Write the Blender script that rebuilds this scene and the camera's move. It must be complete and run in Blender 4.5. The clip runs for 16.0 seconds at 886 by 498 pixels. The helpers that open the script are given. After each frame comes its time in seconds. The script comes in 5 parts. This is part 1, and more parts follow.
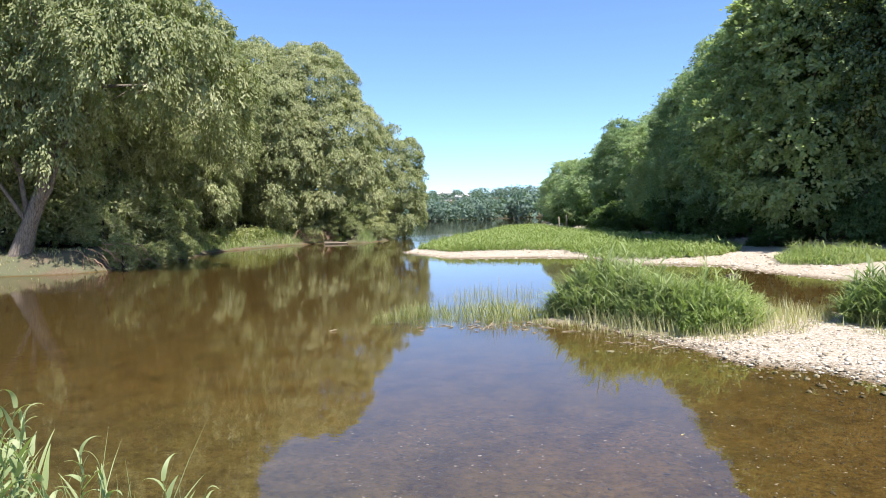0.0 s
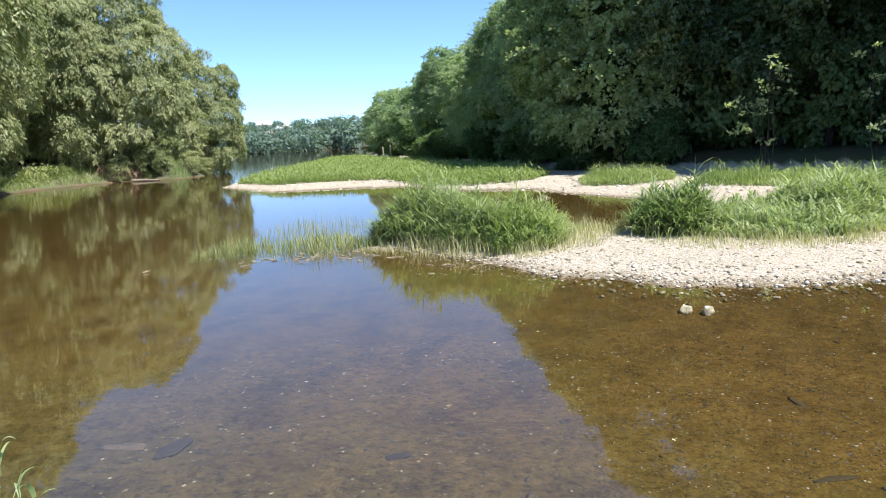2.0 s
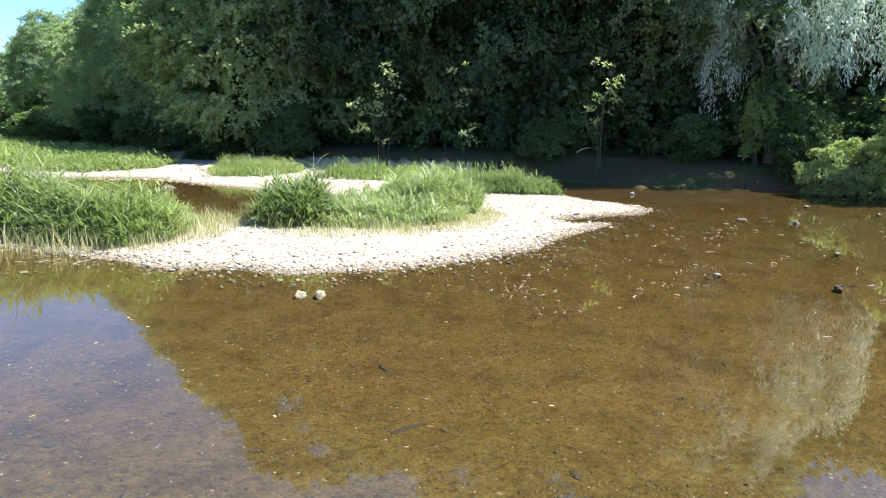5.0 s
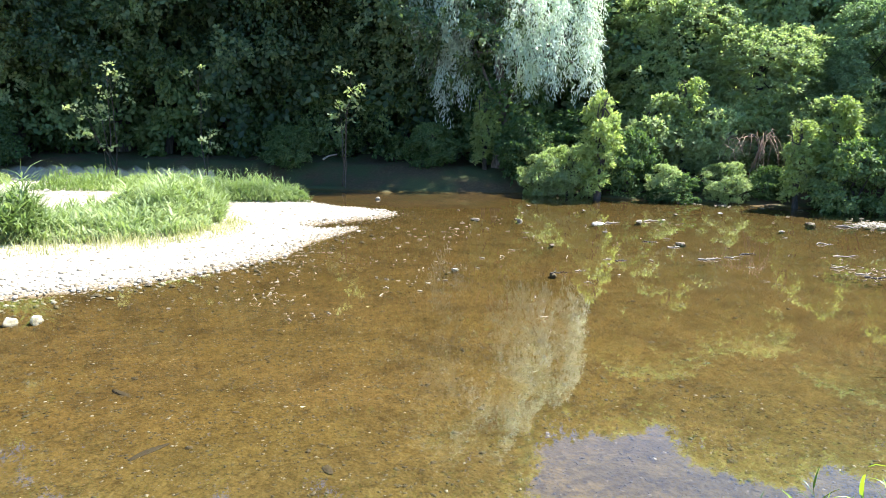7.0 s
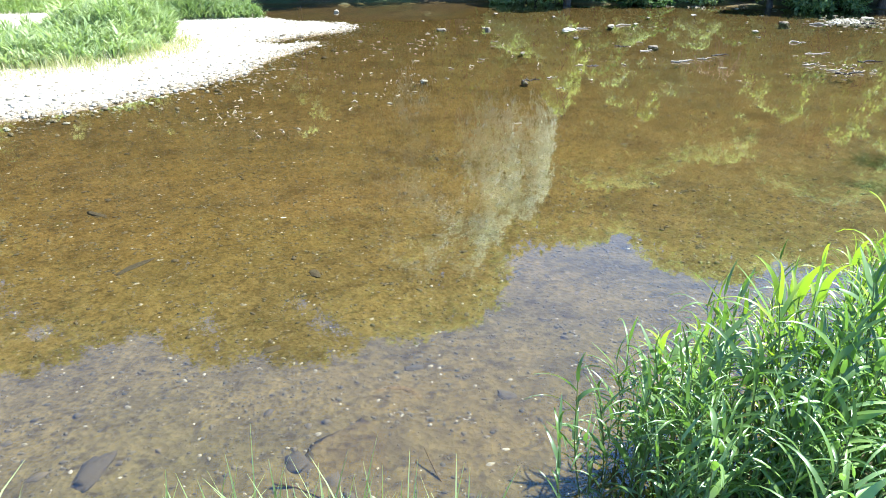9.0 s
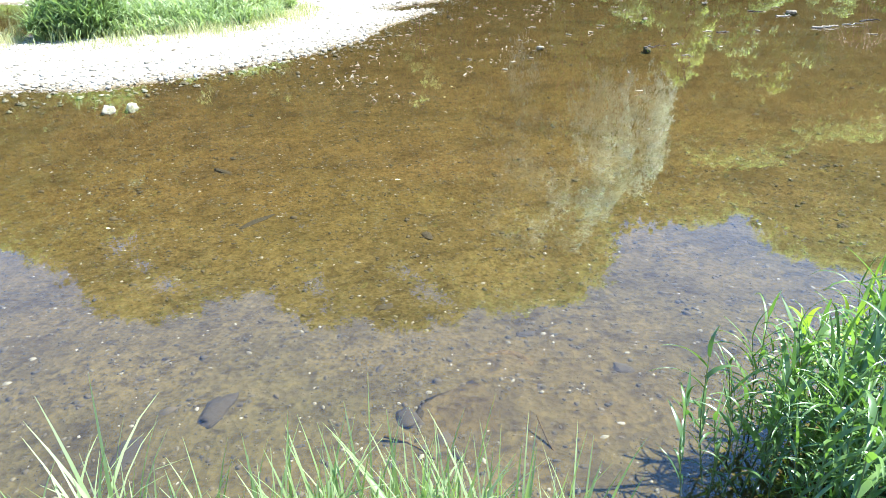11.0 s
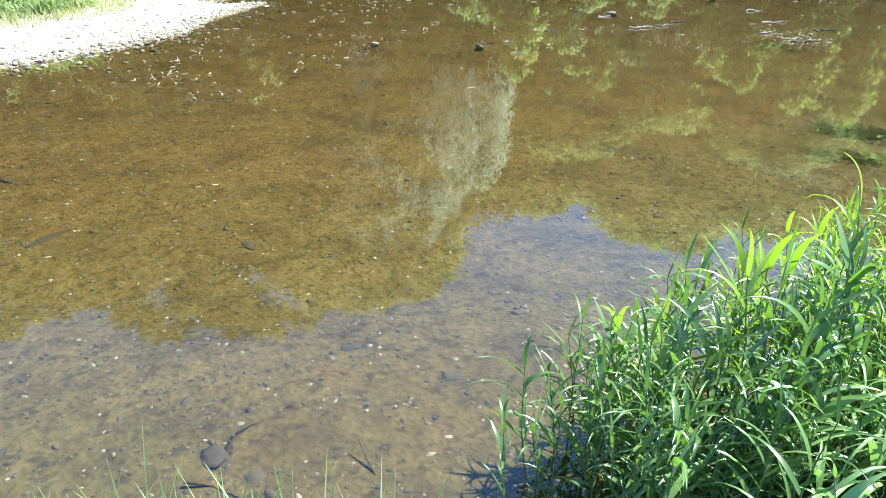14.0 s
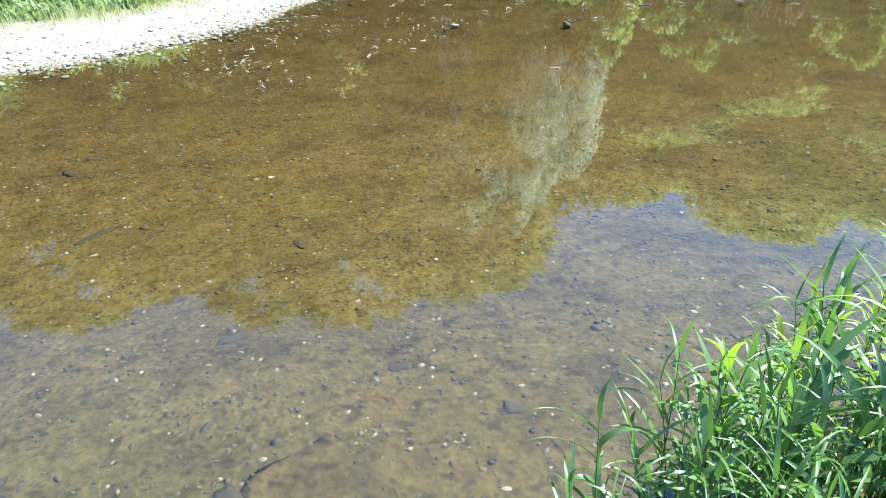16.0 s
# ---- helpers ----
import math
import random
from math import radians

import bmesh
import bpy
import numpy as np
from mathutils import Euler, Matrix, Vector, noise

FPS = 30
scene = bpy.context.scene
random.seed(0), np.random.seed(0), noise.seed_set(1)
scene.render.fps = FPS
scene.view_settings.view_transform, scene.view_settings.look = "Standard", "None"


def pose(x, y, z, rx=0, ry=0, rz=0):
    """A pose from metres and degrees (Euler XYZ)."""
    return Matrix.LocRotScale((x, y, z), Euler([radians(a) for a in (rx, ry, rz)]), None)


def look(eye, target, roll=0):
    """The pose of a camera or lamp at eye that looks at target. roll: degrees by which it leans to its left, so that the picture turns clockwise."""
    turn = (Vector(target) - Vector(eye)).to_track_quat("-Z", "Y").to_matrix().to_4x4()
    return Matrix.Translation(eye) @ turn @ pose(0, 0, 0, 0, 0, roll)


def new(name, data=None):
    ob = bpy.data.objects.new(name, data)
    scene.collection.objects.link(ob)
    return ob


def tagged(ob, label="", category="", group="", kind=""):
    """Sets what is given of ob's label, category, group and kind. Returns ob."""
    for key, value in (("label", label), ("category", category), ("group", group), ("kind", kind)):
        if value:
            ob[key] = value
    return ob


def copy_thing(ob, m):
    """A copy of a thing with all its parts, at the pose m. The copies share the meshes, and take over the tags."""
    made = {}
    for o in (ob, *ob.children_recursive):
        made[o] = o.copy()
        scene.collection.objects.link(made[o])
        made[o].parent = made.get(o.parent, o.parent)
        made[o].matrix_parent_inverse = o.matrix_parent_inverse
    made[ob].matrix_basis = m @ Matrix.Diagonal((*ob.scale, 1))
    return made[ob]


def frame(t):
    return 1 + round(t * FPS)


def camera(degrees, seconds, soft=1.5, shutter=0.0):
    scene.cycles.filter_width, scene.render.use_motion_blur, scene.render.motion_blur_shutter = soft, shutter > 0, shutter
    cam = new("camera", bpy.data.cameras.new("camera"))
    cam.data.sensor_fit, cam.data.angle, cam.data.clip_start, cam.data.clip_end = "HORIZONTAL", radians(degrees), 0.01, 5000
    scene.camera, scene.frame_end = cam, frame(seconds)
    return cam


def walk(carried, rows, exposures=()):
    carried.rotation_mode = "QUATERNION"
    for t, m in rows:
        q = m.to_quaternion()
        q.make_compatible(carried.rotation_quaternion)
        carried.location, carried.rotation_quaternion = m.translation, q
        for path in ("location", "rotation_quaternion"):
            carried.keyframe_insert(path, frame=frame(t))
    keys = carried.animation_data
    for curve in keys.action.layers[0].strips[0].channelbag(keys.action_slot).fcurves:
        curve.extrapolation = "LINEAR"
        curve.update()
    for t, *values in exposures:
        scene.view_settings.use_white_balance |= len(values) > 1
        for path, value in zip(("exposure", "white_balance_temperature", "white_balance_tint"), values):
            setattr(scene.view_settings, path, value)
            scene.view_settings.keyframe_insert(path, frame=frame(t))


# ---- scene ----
cam = camera(66.3, 16.0, 0.9)
PATH = [
    (0, (0.277, -0.149, 2.148), (0.112, 1.842, 2.046), -2.1),
    (0.5, (0.311, -0.195, 2.148), (0.254, 1.799, 1.998), -2.9),
    (1, (0.329, -0.226, 2.131), (0.414, 1.763, 1.943), -2.9),
    (1.5, (0.34, -0.234, 2.119), (0.568, 1.737, 1.87), -2.8),
    (2, (0.369, -0.241, 2.106), (0.694, 1.705, 1.781), -3.2),
    (2.5, (0.371, -0.251, 2.09), (0.784, 1.668, 1.71), -3.3),
    (3, (0.382, -0.277, 2.074), (0.983, 1.59, 1.681), -2.8),
    (3.5, (0.406, -0.31, 2.067), (1.214, 1.465, 1.623), -1.9),
    (4, (0.457, -0.341, 2.055), (1.301, 1.42, 1.622), -2.1),
    (4.5, (0.509, -0.447, 2.067), (1.518, 1.221, 1.622), 1.2),
    (5, (0.542, -0.535, 2.112), (1.796, 0.978, 1.741), 0.8),
    (5.2, (0.571, -0.598, 2.114), (1.912, 0.843, 1.757), 0.5),
    (7.3, (0.507, -0.682, 2.072), (2.254, 0.239, 1.754), 0.6),
    (7.5, (0.491, -0.693, 2.066), (2.252, 0.203, 1.758), -0.1),
    (8, (0.53, -0.625, 2.043), (2.263, 0.274, 1.608), -0.5),
    (8.5, (0.529, -0.589, 1.979), (2.231, 0.251, 1.349), 0.3),
    (9, (0.493, -0.604, 1.937), (2.122, 0.209, 1.107), -0.3),
    (9.5, (0.502, -0.587, 1.883), (2.059, 0.293, 0.988), -0.6),
    (10, (0.503, -0.564, 1.865), (1.987, 0.438, 0.973), -1.8),
    (10.2, (0.495, -0.558, 1.869), (1.934, 0.512, 0.982), -2.2),
    (12.3, (0.535, -0.468, 1.829), (2.082, 0.45, 0.955), 0.2),
    (12.5, (0.553, -0.479, 1.841), (2.173, 0.344, 1.006), 0.3),
    (13, (0.574, -0.489, 1.865), (2.267, 0.165, 1.024), 0.3),
    (13.5, (0.672, -0.534, 1.813), (2.355, 0.099, 0.936), 0.4),
    (14, (0.775, -0.568, 1.8), (2.42, 0.12, 0.895), 1.2),
    (14.5, (0.885, -0.532, 1.764), (2.529, 0.09, 0.811), 0.8),
    (15, (0.997, -0.523, 1.717), (2.602, 0.048, 0.669), -0.7),
    (15.5, (1.14, -0.54, 1.693), (2.695, 0.258, 0.72), -1.0),
    (16, (1.262, -0.472, 1.627), (2.775, 0.444, 0.694), -2.4),
]
EXPOSURES = [(0, 1.1, 6350, 17), (2, 1.04, 6180, 13), (4, 1.15, 6130, 12), (5, 1.43, 6080, 12), (7.5, 1.97, 6000, 9), (9, 1.97, 5600, 5), (10, 2.08, 5500, 6), (12.5, 1.85, 5480, 5), (13.5, 1.84, 5560, 2), (15, 1.83, 5480, 2), (16, 1.82, 5350, 2)]
walk(cam, [(t, look(eye, target, roll)) for t, eye, target, roll in PATH], EXPOSURES)


# ---- world, sun, exposure ----
world = bpy.data.worlds.new("sky")
scene.world = world
world.use_nodes = True
wn = world.node_tree.nodes
sky = wn.new("ShaderNodeTexSky")
sky.sky_type = "NISHITA"
sky.sun_disc = False
SUN_AZ, SUN_EL = 134.0, 58.0
sky.sun_elevation = radians(SUN_EL)
sky.sun_rotation = radians(SUN_AZ)
sky.air_density, sky.dust_density, sky.ozone_density = 0.62, 0.0, 2.2
blue = wn.new("ShaderNodeMix")
blue.data_type, blue.blend_type = "RGBA", "MULTIPLY"
blue.inputs[0].default_value = 1.0
blue.inputs[7].default_value = (0.70, 0.87, 1.02, 1)
even = wn.new("ShaderNodeGamma")
even.inputs["Gamma"].default_value = 0.88
world.node_tree.links.new(sky.outputs[0], even.inputs["Color"])
world.node_tree.links.new(even.outputs[0], blue.inputs[6])
world.node_tree.links.new(blue.outputs[2], wn["Background"].inputs["Color"])
wn["Background"].inputs["Strength"].default_value = 0.15
sun_data = bpy.data.lights.new("sun", "SUN")
sun_data.energy, sun_data.angle, sun_data.color = 5.0, radians(0.55), (1.0, 0.95, 0.86)
sun = new("sun", sun_data)
sd = Vector((math.sin(radians(SUN_AZ)) * math.cos(radians(SUN_EL)), math.cos(radians(SUN_AZ)) * math.cos(radians(SUN_EL)), math.sin(radians(SUN_EL))))
sun.matrix_world = look(sd * 60, (0, 0, 0))

# ---- materials ----


def material(name):
    m = bpy.data.materials.new(name)
    m.use_nodes = True
    nt = m.node_tree
    nt.nodes.clear()
    return m, nt, nt.nodes.new("ShaderNodeOutputMaterial")


def node(nt, kind, **inputs):
    n = nt.nodes.new(kind)
    for k, v in inputs.items():
        n.inputs[k.replace("_", " ")].default_value = v
    return n


def ramp(nt, fac, stops):
    r = nt.nodes.new("ShaderNodeValToRGB")
    while len(r.color_ramp.elements) < len(stops):
        r.color_ramp.elements.new(0.5)
    for e, (p, c) in zip(r.color_ramp.elements, stops):
        e.position, e.color = p, (*c, 1)
    nt.links.new(fac, r.inputs[0])
    return r.outputs[0]


def coords(nt, scale=1.0):
    g = nt.nodes.new("ShaderNodeNewGeometry")
    return g.outputs["Position"]


def noise_tex(nt, vec, scale, detail=4.0, rough=0.6):
    n = node(nt, "ShaderNodeTexNoise", Scale=scale, Detail=detail, Roughness=rough)
    nt.links.new(vec, n.inputs["Vector"])
    return n.outputs["Fac"]


def mixc(nt, fac, a, b, blend="MIX"):
    m = nt.nodes.new("ShaderNodeMix")
    m.data_type, m.blend_type = "RGBA", blend
    for sock, v in ((m.inputs[0], fac), (m.inputs[6], a), (m.inputs[7], b)):
        if hasattr(v, "is_output"):
            nt.links.new(v, sock)
        else:
            sock.default_value = v if isinstance(v, float) else (*v, 1)
    return m.outputs[2]


def bump(nt, height, strength, distance):
    b = node(nt, "ShaderNodeBump", Strength=strength, Distance=distance)
    nt.links.new(height, b.inputs["Height"])
    return b.outputs["Normal"]


def leaf_material(name, dark, mid, light, trans=0.35, gloss=0.02, rough=0.6, tint=(1.0, 1.15, 0.45)):
    """Leaves: diffuse and translucent, each leaf of its own shade, with a thin gloss."""
    m, nt, out = material(name)
    g = nt.nodes.new("ShaderNodeNewGeometry")
    own = g.outputs["Random Per Island"]
    big = noise_tex(nt, g.outputs["Position"], 0.55, 3.0, 0.65)
    shade = nt.nodes.new("ShaderNodeMath")
    shade.operation = "MULTIPLY_ADD"
    nt.links.new(own, shade.inputs[0])
    shade.inputs[1].default_value = 0.26
    half = nt.nodes.new("ShaderNodeMath")
    half.operation = "MULTIPLY"
    nt.links.new(big, half.inputs[0])
    half.inputs[1].default_value = 0.80
    oi = nt.nodes.new("ShaderNodeObjectInfo")
    each = nt.nodes.new("ShaderNodeMath")
    each.operation = "MULTIPLY_ADD"
    nt.links.new(oi.outputs["Random"], each.inputs[0])
    each.inputs[1].default_value = 0.22
    each.inputs[2].default_value = -0.11
    tree = nt.nodes.new("ShaderNodeMath")
    tree.operation = "ADD"
    nt.links.new(half.outputs[0], tree.inputs[0])
    nt.links.new(each.outputs[0], tree.inputs[1])
    nt.links.new(tree.outputs[0], shade.inputs[2])
    col = ramp(nt, shade.outputs[0], [(0.1, dark), (0.45, mid), (0.85, light)])
    dif = nt.nodes.new("ShaderNodeBsdfDiffuse")
    tra = nt.nodes.new("ShaderNodeBsdfTranslucent")
    nt.links.new(col, dif.inputs["Color"])
    nt.links.new(mixc(nt, 1.0, col, tint, "MULTIPLY"), tra.inputs["Color"])
    mx = nt.nodes.new("ShaderNodeMixShader")
    mx.inputs[0].default_value = trans
    nt.links.new(dif.outputs[0], mx.inputs[1])
    nt.links.new(tra.outputs[0], mx.inputs[2])
    gl = nt.nodes.new("ShaderNodeBsdfGlossy")
    gl.inputs["Roughness"].default_value = rough
    m2 = nt.nodes.new("ShaderNodeMixShader")
    m2.inputs[0].default_value = gloss
    nt.links.new(mx.outputs[0], m2.inputs[1])
    nt.links.new(gl.outputs[0], m2.inputs[2])
    nt.links.new(m2.outputs[0], out.inputs[0])
    return m


def stone_material(name, stops, scale=30.0, rough=0.85):
    m, nt, out = material(name)
    p = node(nt, "ShaderNodeBsdfPrincipled", Roughness=rough)
    g = nt.nodes.new("ShaderNodeNewGeometry")
    oi = nt.nodes.new("ShaderNodeObjectInfo")
    add = nt.nodes.new("ShaderNodeMath")
    add.operation = "ADD"
    nt.links.new(g.outputs["Random Per Island"], add.inputs[0])
    nt.links.new(oi.outputs["Random"], add.inputs[1])
    fr = nt.nodes.new("ShaderNodeMath")
    fr.operation = "FRACT"
    nt.links.new(add.outputs[0], fr.inputs[0])
    base = ramp(nt, fr.outputs[0], stops)
    grain = noise_tex(nt, g.outputs["Position"], scale, 6.0, 0.7)
    col = mixc(nt, 0.55, base, ramp(nt, grain, [(0.3, (0.35, 0.33, 0.3)), (0.7, (1, 1, 1))]), "MULTIPLY")
    nt.links.new(col, p.inputs["Base Color"])
    nt.links.new(bump(nt, grain, 0.5, 0.01), p.inputs["Normal"])
    nt.links.new(p.outputs[0], out.inputs[0])
    return m


def bark_material(name, dark, light):
    m, nt, out = material(name)
    p = node(nt, "ShaderNodeBsdfPrincipled", Roughness=0.9)
    mp = node(nt, "ShaderNodeMapping", Scale=(7, 7, 1.4))
    nt.links.new(coords(nt), mp.inputs["Vector"])
    ridges = noise_tex(nt, mp.outputs[0], 3.0, 6.0, 0.7)
    nt.links.new(ramp(nt, ridges, [(0.35, dark), (0.65, light)]), p.inputs["Base Color"])
    nt.links.new(bump(nt, ridges, 1.0, 0.06), p.inputs["Normal"])
    nt.links.new(p.outputs[0], out.inputs[0])
    return m


def ground_material():
    """River bed, gravel, soil and meadow, by height and place."""
    m, nt, out = material("ground")
    p = node(nt, "ShaderNodeBsdfPrincipled", Roughness=0.95)
    p.inputs["Specular IOR Level"].default_value = 0.15
    pos = coords(nt)
    sep = nt.nodes.new("ShaderNodeSeparateXYZ")
    nt.links.new(pos, sep.inputs[0])
    fine = noise_tex(nt, pos, 26.0, 6.0, 0.7)
    mid = noise_tex(nt, pos, 11.0, 6.0, 0.7)
    big = noise_tex(nt, pos, 0.55, 4.0, 0.55)
    vor = node(nt, "ShaderNodeTexVoronoi", Scale=30.0)
    nt.links.new(pos, vor.inputs["Vector"])
    bed = ramp(nt, mid, [(0.32, (0.077, 0.0470, 0.0120)), (0.50, (0.108, 0.0675, 0.0184)), (0.68, (0.138, 0.0895, 0.0268))])
    speck = noise_tex(nt, pos, 48.0, 3.0, 0.65)
    calm = ramp(nt, big, [(0.45, (1.0, 1.0, 1.0)), (0.62, (0.55, 0.55, 0.55))])
    bed = mixc(nt, calm, bed, mixc(nt, 1.0, bed, ramp(nt, speck, [(0.35, (0.58, 0.56, 0.52)), (0.45, (0.97, 0.97, 0.97)), (0.62, (1.03, 1.03, 1.02)), (0.72, (1.4, 1.4, 1.35))]), "MULTIPLY"))
    drag = node(nt, "ShaderNodeMapping", Scale=(0.075, 0.055, 0.075), Rotation=(0, 0, radians(-35)))
    drag.vector_type = "TEXTURE"
    nt.links.new(pos, drag.inputs["Vector"])
    streak = noise_tex(nt, drag.outputs[0], 1.0, 3.0, 0.55)
    bed = mixc(nt, ramp(nt, streak, [(0.54, (0, 0, 0)), (0.64, (0.65, 0.65, 0.65))]), bed, mixc(nt, 1.0, bed, (0.45, 0.43, 0.40), "MULTIPLY"))
    blot = noise_tex(nt, pos, 1.9, 4.0, 0.6)
    bed = mixc(nt, 1.0, bed, ramp(nt, blot, [(0.34, (0.72, 0.70, 0.66)), (0.5, (1, 1, 1)), (0.66, (1.14, 1.13, 1.12))]), "MULTIPLY")
    bed = mixc(nt, ramp(nt, big, [(0.40, (0, 0, 0)), (0.62, (0.75, 0.75, 0.75))]), bed, mixc(nt, 1.0, bed, (0.90, 0.94, 0.80), "MULTIPLY"))
    silt = nt.nodes.new("ShaderNodeAttribute")
    silt.attribute_name = "silt"
    bed = mixc(nt, silt.outputs["Fac"], bed, mixc(nt, 1.0, bed, (0.90, 1.06, 1.36), "MULTIPLY"))
    pebble = ramp(nt, vor.outputs["Color"], [(0.0, (0.34, 0.295, 0.22)), (0.5, (0.54, 0.49, 0.395)), (1.0, (0.66, 0.61, 0.52))])
    grav = mixc(nt, ramp(nt, vor.outputs["Distance"], [(0.25, (0, 0, 0)), (0.55, (0.8, 0.8, 0.8))]), pebble, (0.29, 0.245, 0.18))
    grav = mixc(nt, ramp(nt, mid, [(0.35, (0.4, 0.4, 0.4)), (0.6, (0, 0, 0))]), grav, (0.36, 0.31, 0.235))
    soil = ramp(nt, mid, [(0.3, (0.10, 0.075, 0.045)), (0.55, (0.19, 0.15, 0.09)), (0.75, (0.30, 0.25, 0.16))])
    soil = mixc(nt, 1.0, soil, (0.48, 0.45, 0.40), "MULTIPLY")
    soil = mixc(nt, ramp(nt, big, [(0.42, (0, 0, 0)), (0.58, (1, 1, 1))]), soil, ramp(nt, fine, [(0.3, (0.035, 0.045, 0.018)), (0.7, (0.085, 0.10, 0.04))]))
    kind = nt.nodes.new("ShaderNodeAttribute")
    kind.attribute_name = "gravel"
    land = mixc(nt, kind.outputs["Fac"], soil, grav)
    wob = nt.nodes.new("ShaderNodeMath")
    wob.operation = "MULTIPLY_ADD"
    nt.links.new(mid, wob.inputs[0])
    wob.inputs[1].default_value = 0.06
    nt.links.new(sep.outputs["Z"], wob.inputs[2])
    wet = nt.nodes.new("ShaderNodeMapRange")
    wet.inputs["From Min"].default_value, wet.inputs["From Max"].default_value = 0.02, 0.085
    nt.links.new(wob.outputs[0], wet.inputs["Value"])
    col = mixc(nt, wet.outputs[0], bed, land)
    nt.links.new(col, p.inputs["Base Color"])
    add = nt.nodes.new("ShaderNodeMath")
    add.operation = "ADD"
    nt.links.new(fine, add.inputs[0])
    nt.links.new(vor.outputs["Distance"], add.inputs[1])
    nt.links.new(bump(nt, add.outputs[0], 0.55, 0.02), p.inputs["Normal"])
    nt.links.new(p.outputs[0], out.inputs[0])
    return m


def water_material():
    """Clear shallow water: mirror by Fresnel over a faintly brown clear body, with small ripples."""
    m, nt, out = material("water")
    pos = coords(nt)
    mp = node(nt, "ShaderNodeMapping", Scale=(1.0, 2.2, 1.0), Rotation=(0, 0, radians(-25)))
    nt.links.new(pos, mp.inputs["Vector"])
    r1 = noise_tex(nt, mp.outputs[0], 2.2, 3.0, 0.5)
    r2 = noise_tex(nt, mp.outputs[0], 9.0, 2.0, 0.5)
    patch = noise_tex(nt, pos, 0.10, 2.0, 0.5)
    amp = ramp(nt, patch, [(0.38, (0.25, 0.25, 0.25)), (0.62, (1, 1, 1))])
    mul = nt.nodes.new("ShaderNodeMath")
    mul.operation = "MULTIPLY_ADD"
    nt.links.new(r2, mul.inputs[0])
    mul.inputs[1].default_value = 0.14
    nt.links.new(r1, mul.inputs[2])
    sep = nt.nodes.new("ShaderNodeSeparateXYZ")
    nt.links.new(pos, sep.inputs[0])
    flow = nt.nodes.new("ShaderNodeMapRange")
    for key, value in (("From Min", 2.0), ("From Max", -7.0), ("To Min", 1.0), ("To Max", 3.2)):
        flow.inputs[key].default_value = value
    nt.links.new(sep.outputs["X"], flow.inputs["Value"])
    run = nt.nodes.new("ShaderNodeMath")
    run.operation = "MULTIPLY"
    nt.links.new(amp, run.inputs[0])
    nt.links.new(flow.outputs[0], run.inputs[1])
    amp = run.outputs[0]
    m3 = nt.nodes.new("ShaderNodeMath")
    m3.operation = "MULTIPLY"
    nt.links.new(mul.outputs[0], m3.inputs[0])
    nt.links.new(amp, m3.inputs[1])
    nrm = bump(nt, m3.outputs[0], 0.02, 0.05)
    lw = node(nt, "ShaderNodeLayerWeight", Blend=0.5)
    nt.links.new(nrm, lw.inputs["Normal"])
    pw = nt.nodes.new("ShaderNodeMath")
    pw.operation = "POWER"
    nt.links.new(lw.outputs["Facing"], pw.inputs[0])
    pw.inputs[1].default_value = 4.35
    fr = nt.nodes.new("ShaderNodeMath")
    fr.operation = "MULTIPLY_ADD"
    nt.links.new(pw.outputs[0], fr.inputs[0])
    fr.inputs[1].default_value, fr.inputs[2].default_value = 0.90, 0.10
    tr = nt.nodes.new("ShaderNodeBsdfTransparent")
    tr.inputs["Color"].default_value = (0.96, 0.94, 0.84, 1)
    gl = nt.nodes.new("ShaderNodeBsdfGlossy")
    gl.inputs["Roughness"].default_value = 0.022
    nt.links.new(nrm, gl.inputs["Normal"])
    mx = nt.nodes.new("ShaderNodeMixShader")
    nt.links.new(fr.outputs[0], mx.inputs[0])
    nt.links.new(tr.outputs[0], mx.inputs[1])
    nt.links.new(gl.outputs[0], mx.inputs[2])
    nt.links.new(mx.outputs[0], out.inputs[0])
    return m


def plain(name, col, rough=0.8, scale=4.0, spread=0.25):
    m, nt, out = material(name)
    p = node(nt, "ShaderNodeBsdfPrincipled", Roughness=rough)
    n = noise_tex(nt, coords(nt), scale, 5.0)
    lo = tuple(c * (1 - spread) for c in col)
    hi = tuple(min(1, c * (1 + spread)) for c in col)
    nt.links.new(ramp(nt, n, [(0.3, lo), (0.7, hi)]), p.inputs["Base Color"])
    nt.links.new(p.outputs[0], out.inputs[0])
    return m


M_GROUND, M_WATER = ground_material(), water_material()
M_WILLOW = leaf_material("willow leaves", (0.10, 0.135, 0.048), (0.22, 0.255, 0.105), (0.45, 0.455, 0.25), 0.42, 0.03)
M_SILVER = leaf_material("silver willow leaves", (0.30, 0.38, 0.28), (0.55, 0.64, 0.50), (0.78, 0.84, 0.72), 0.6, 0.06, 0.5, (1.0, 1.05, 0.85))
# dark green with the shade of the backlit wood put into it
M_DARK = leaf_material("shaded alder leaves", (0.015, 0.035, 0.017), (0.054, 0.103, 0.042), (0.25, 0.32, 0.14), 0.50, 0.03)
# yellow-green, raised in value to put backlit glow and glare into the colour
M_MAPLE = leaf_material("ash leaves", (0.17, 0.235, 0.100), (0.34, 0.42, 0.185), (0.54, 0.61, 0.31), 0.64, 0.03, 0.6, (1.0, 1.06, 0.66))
M_YOUNG = leaf_material("young ash leaves", (0.19, 0.25, 0.08), (0.34, 0.42, 0.14), (0.52, 0.60, 0.25), 0.62, 0.03, 0.6, (1.0, 1.06, 0.6))
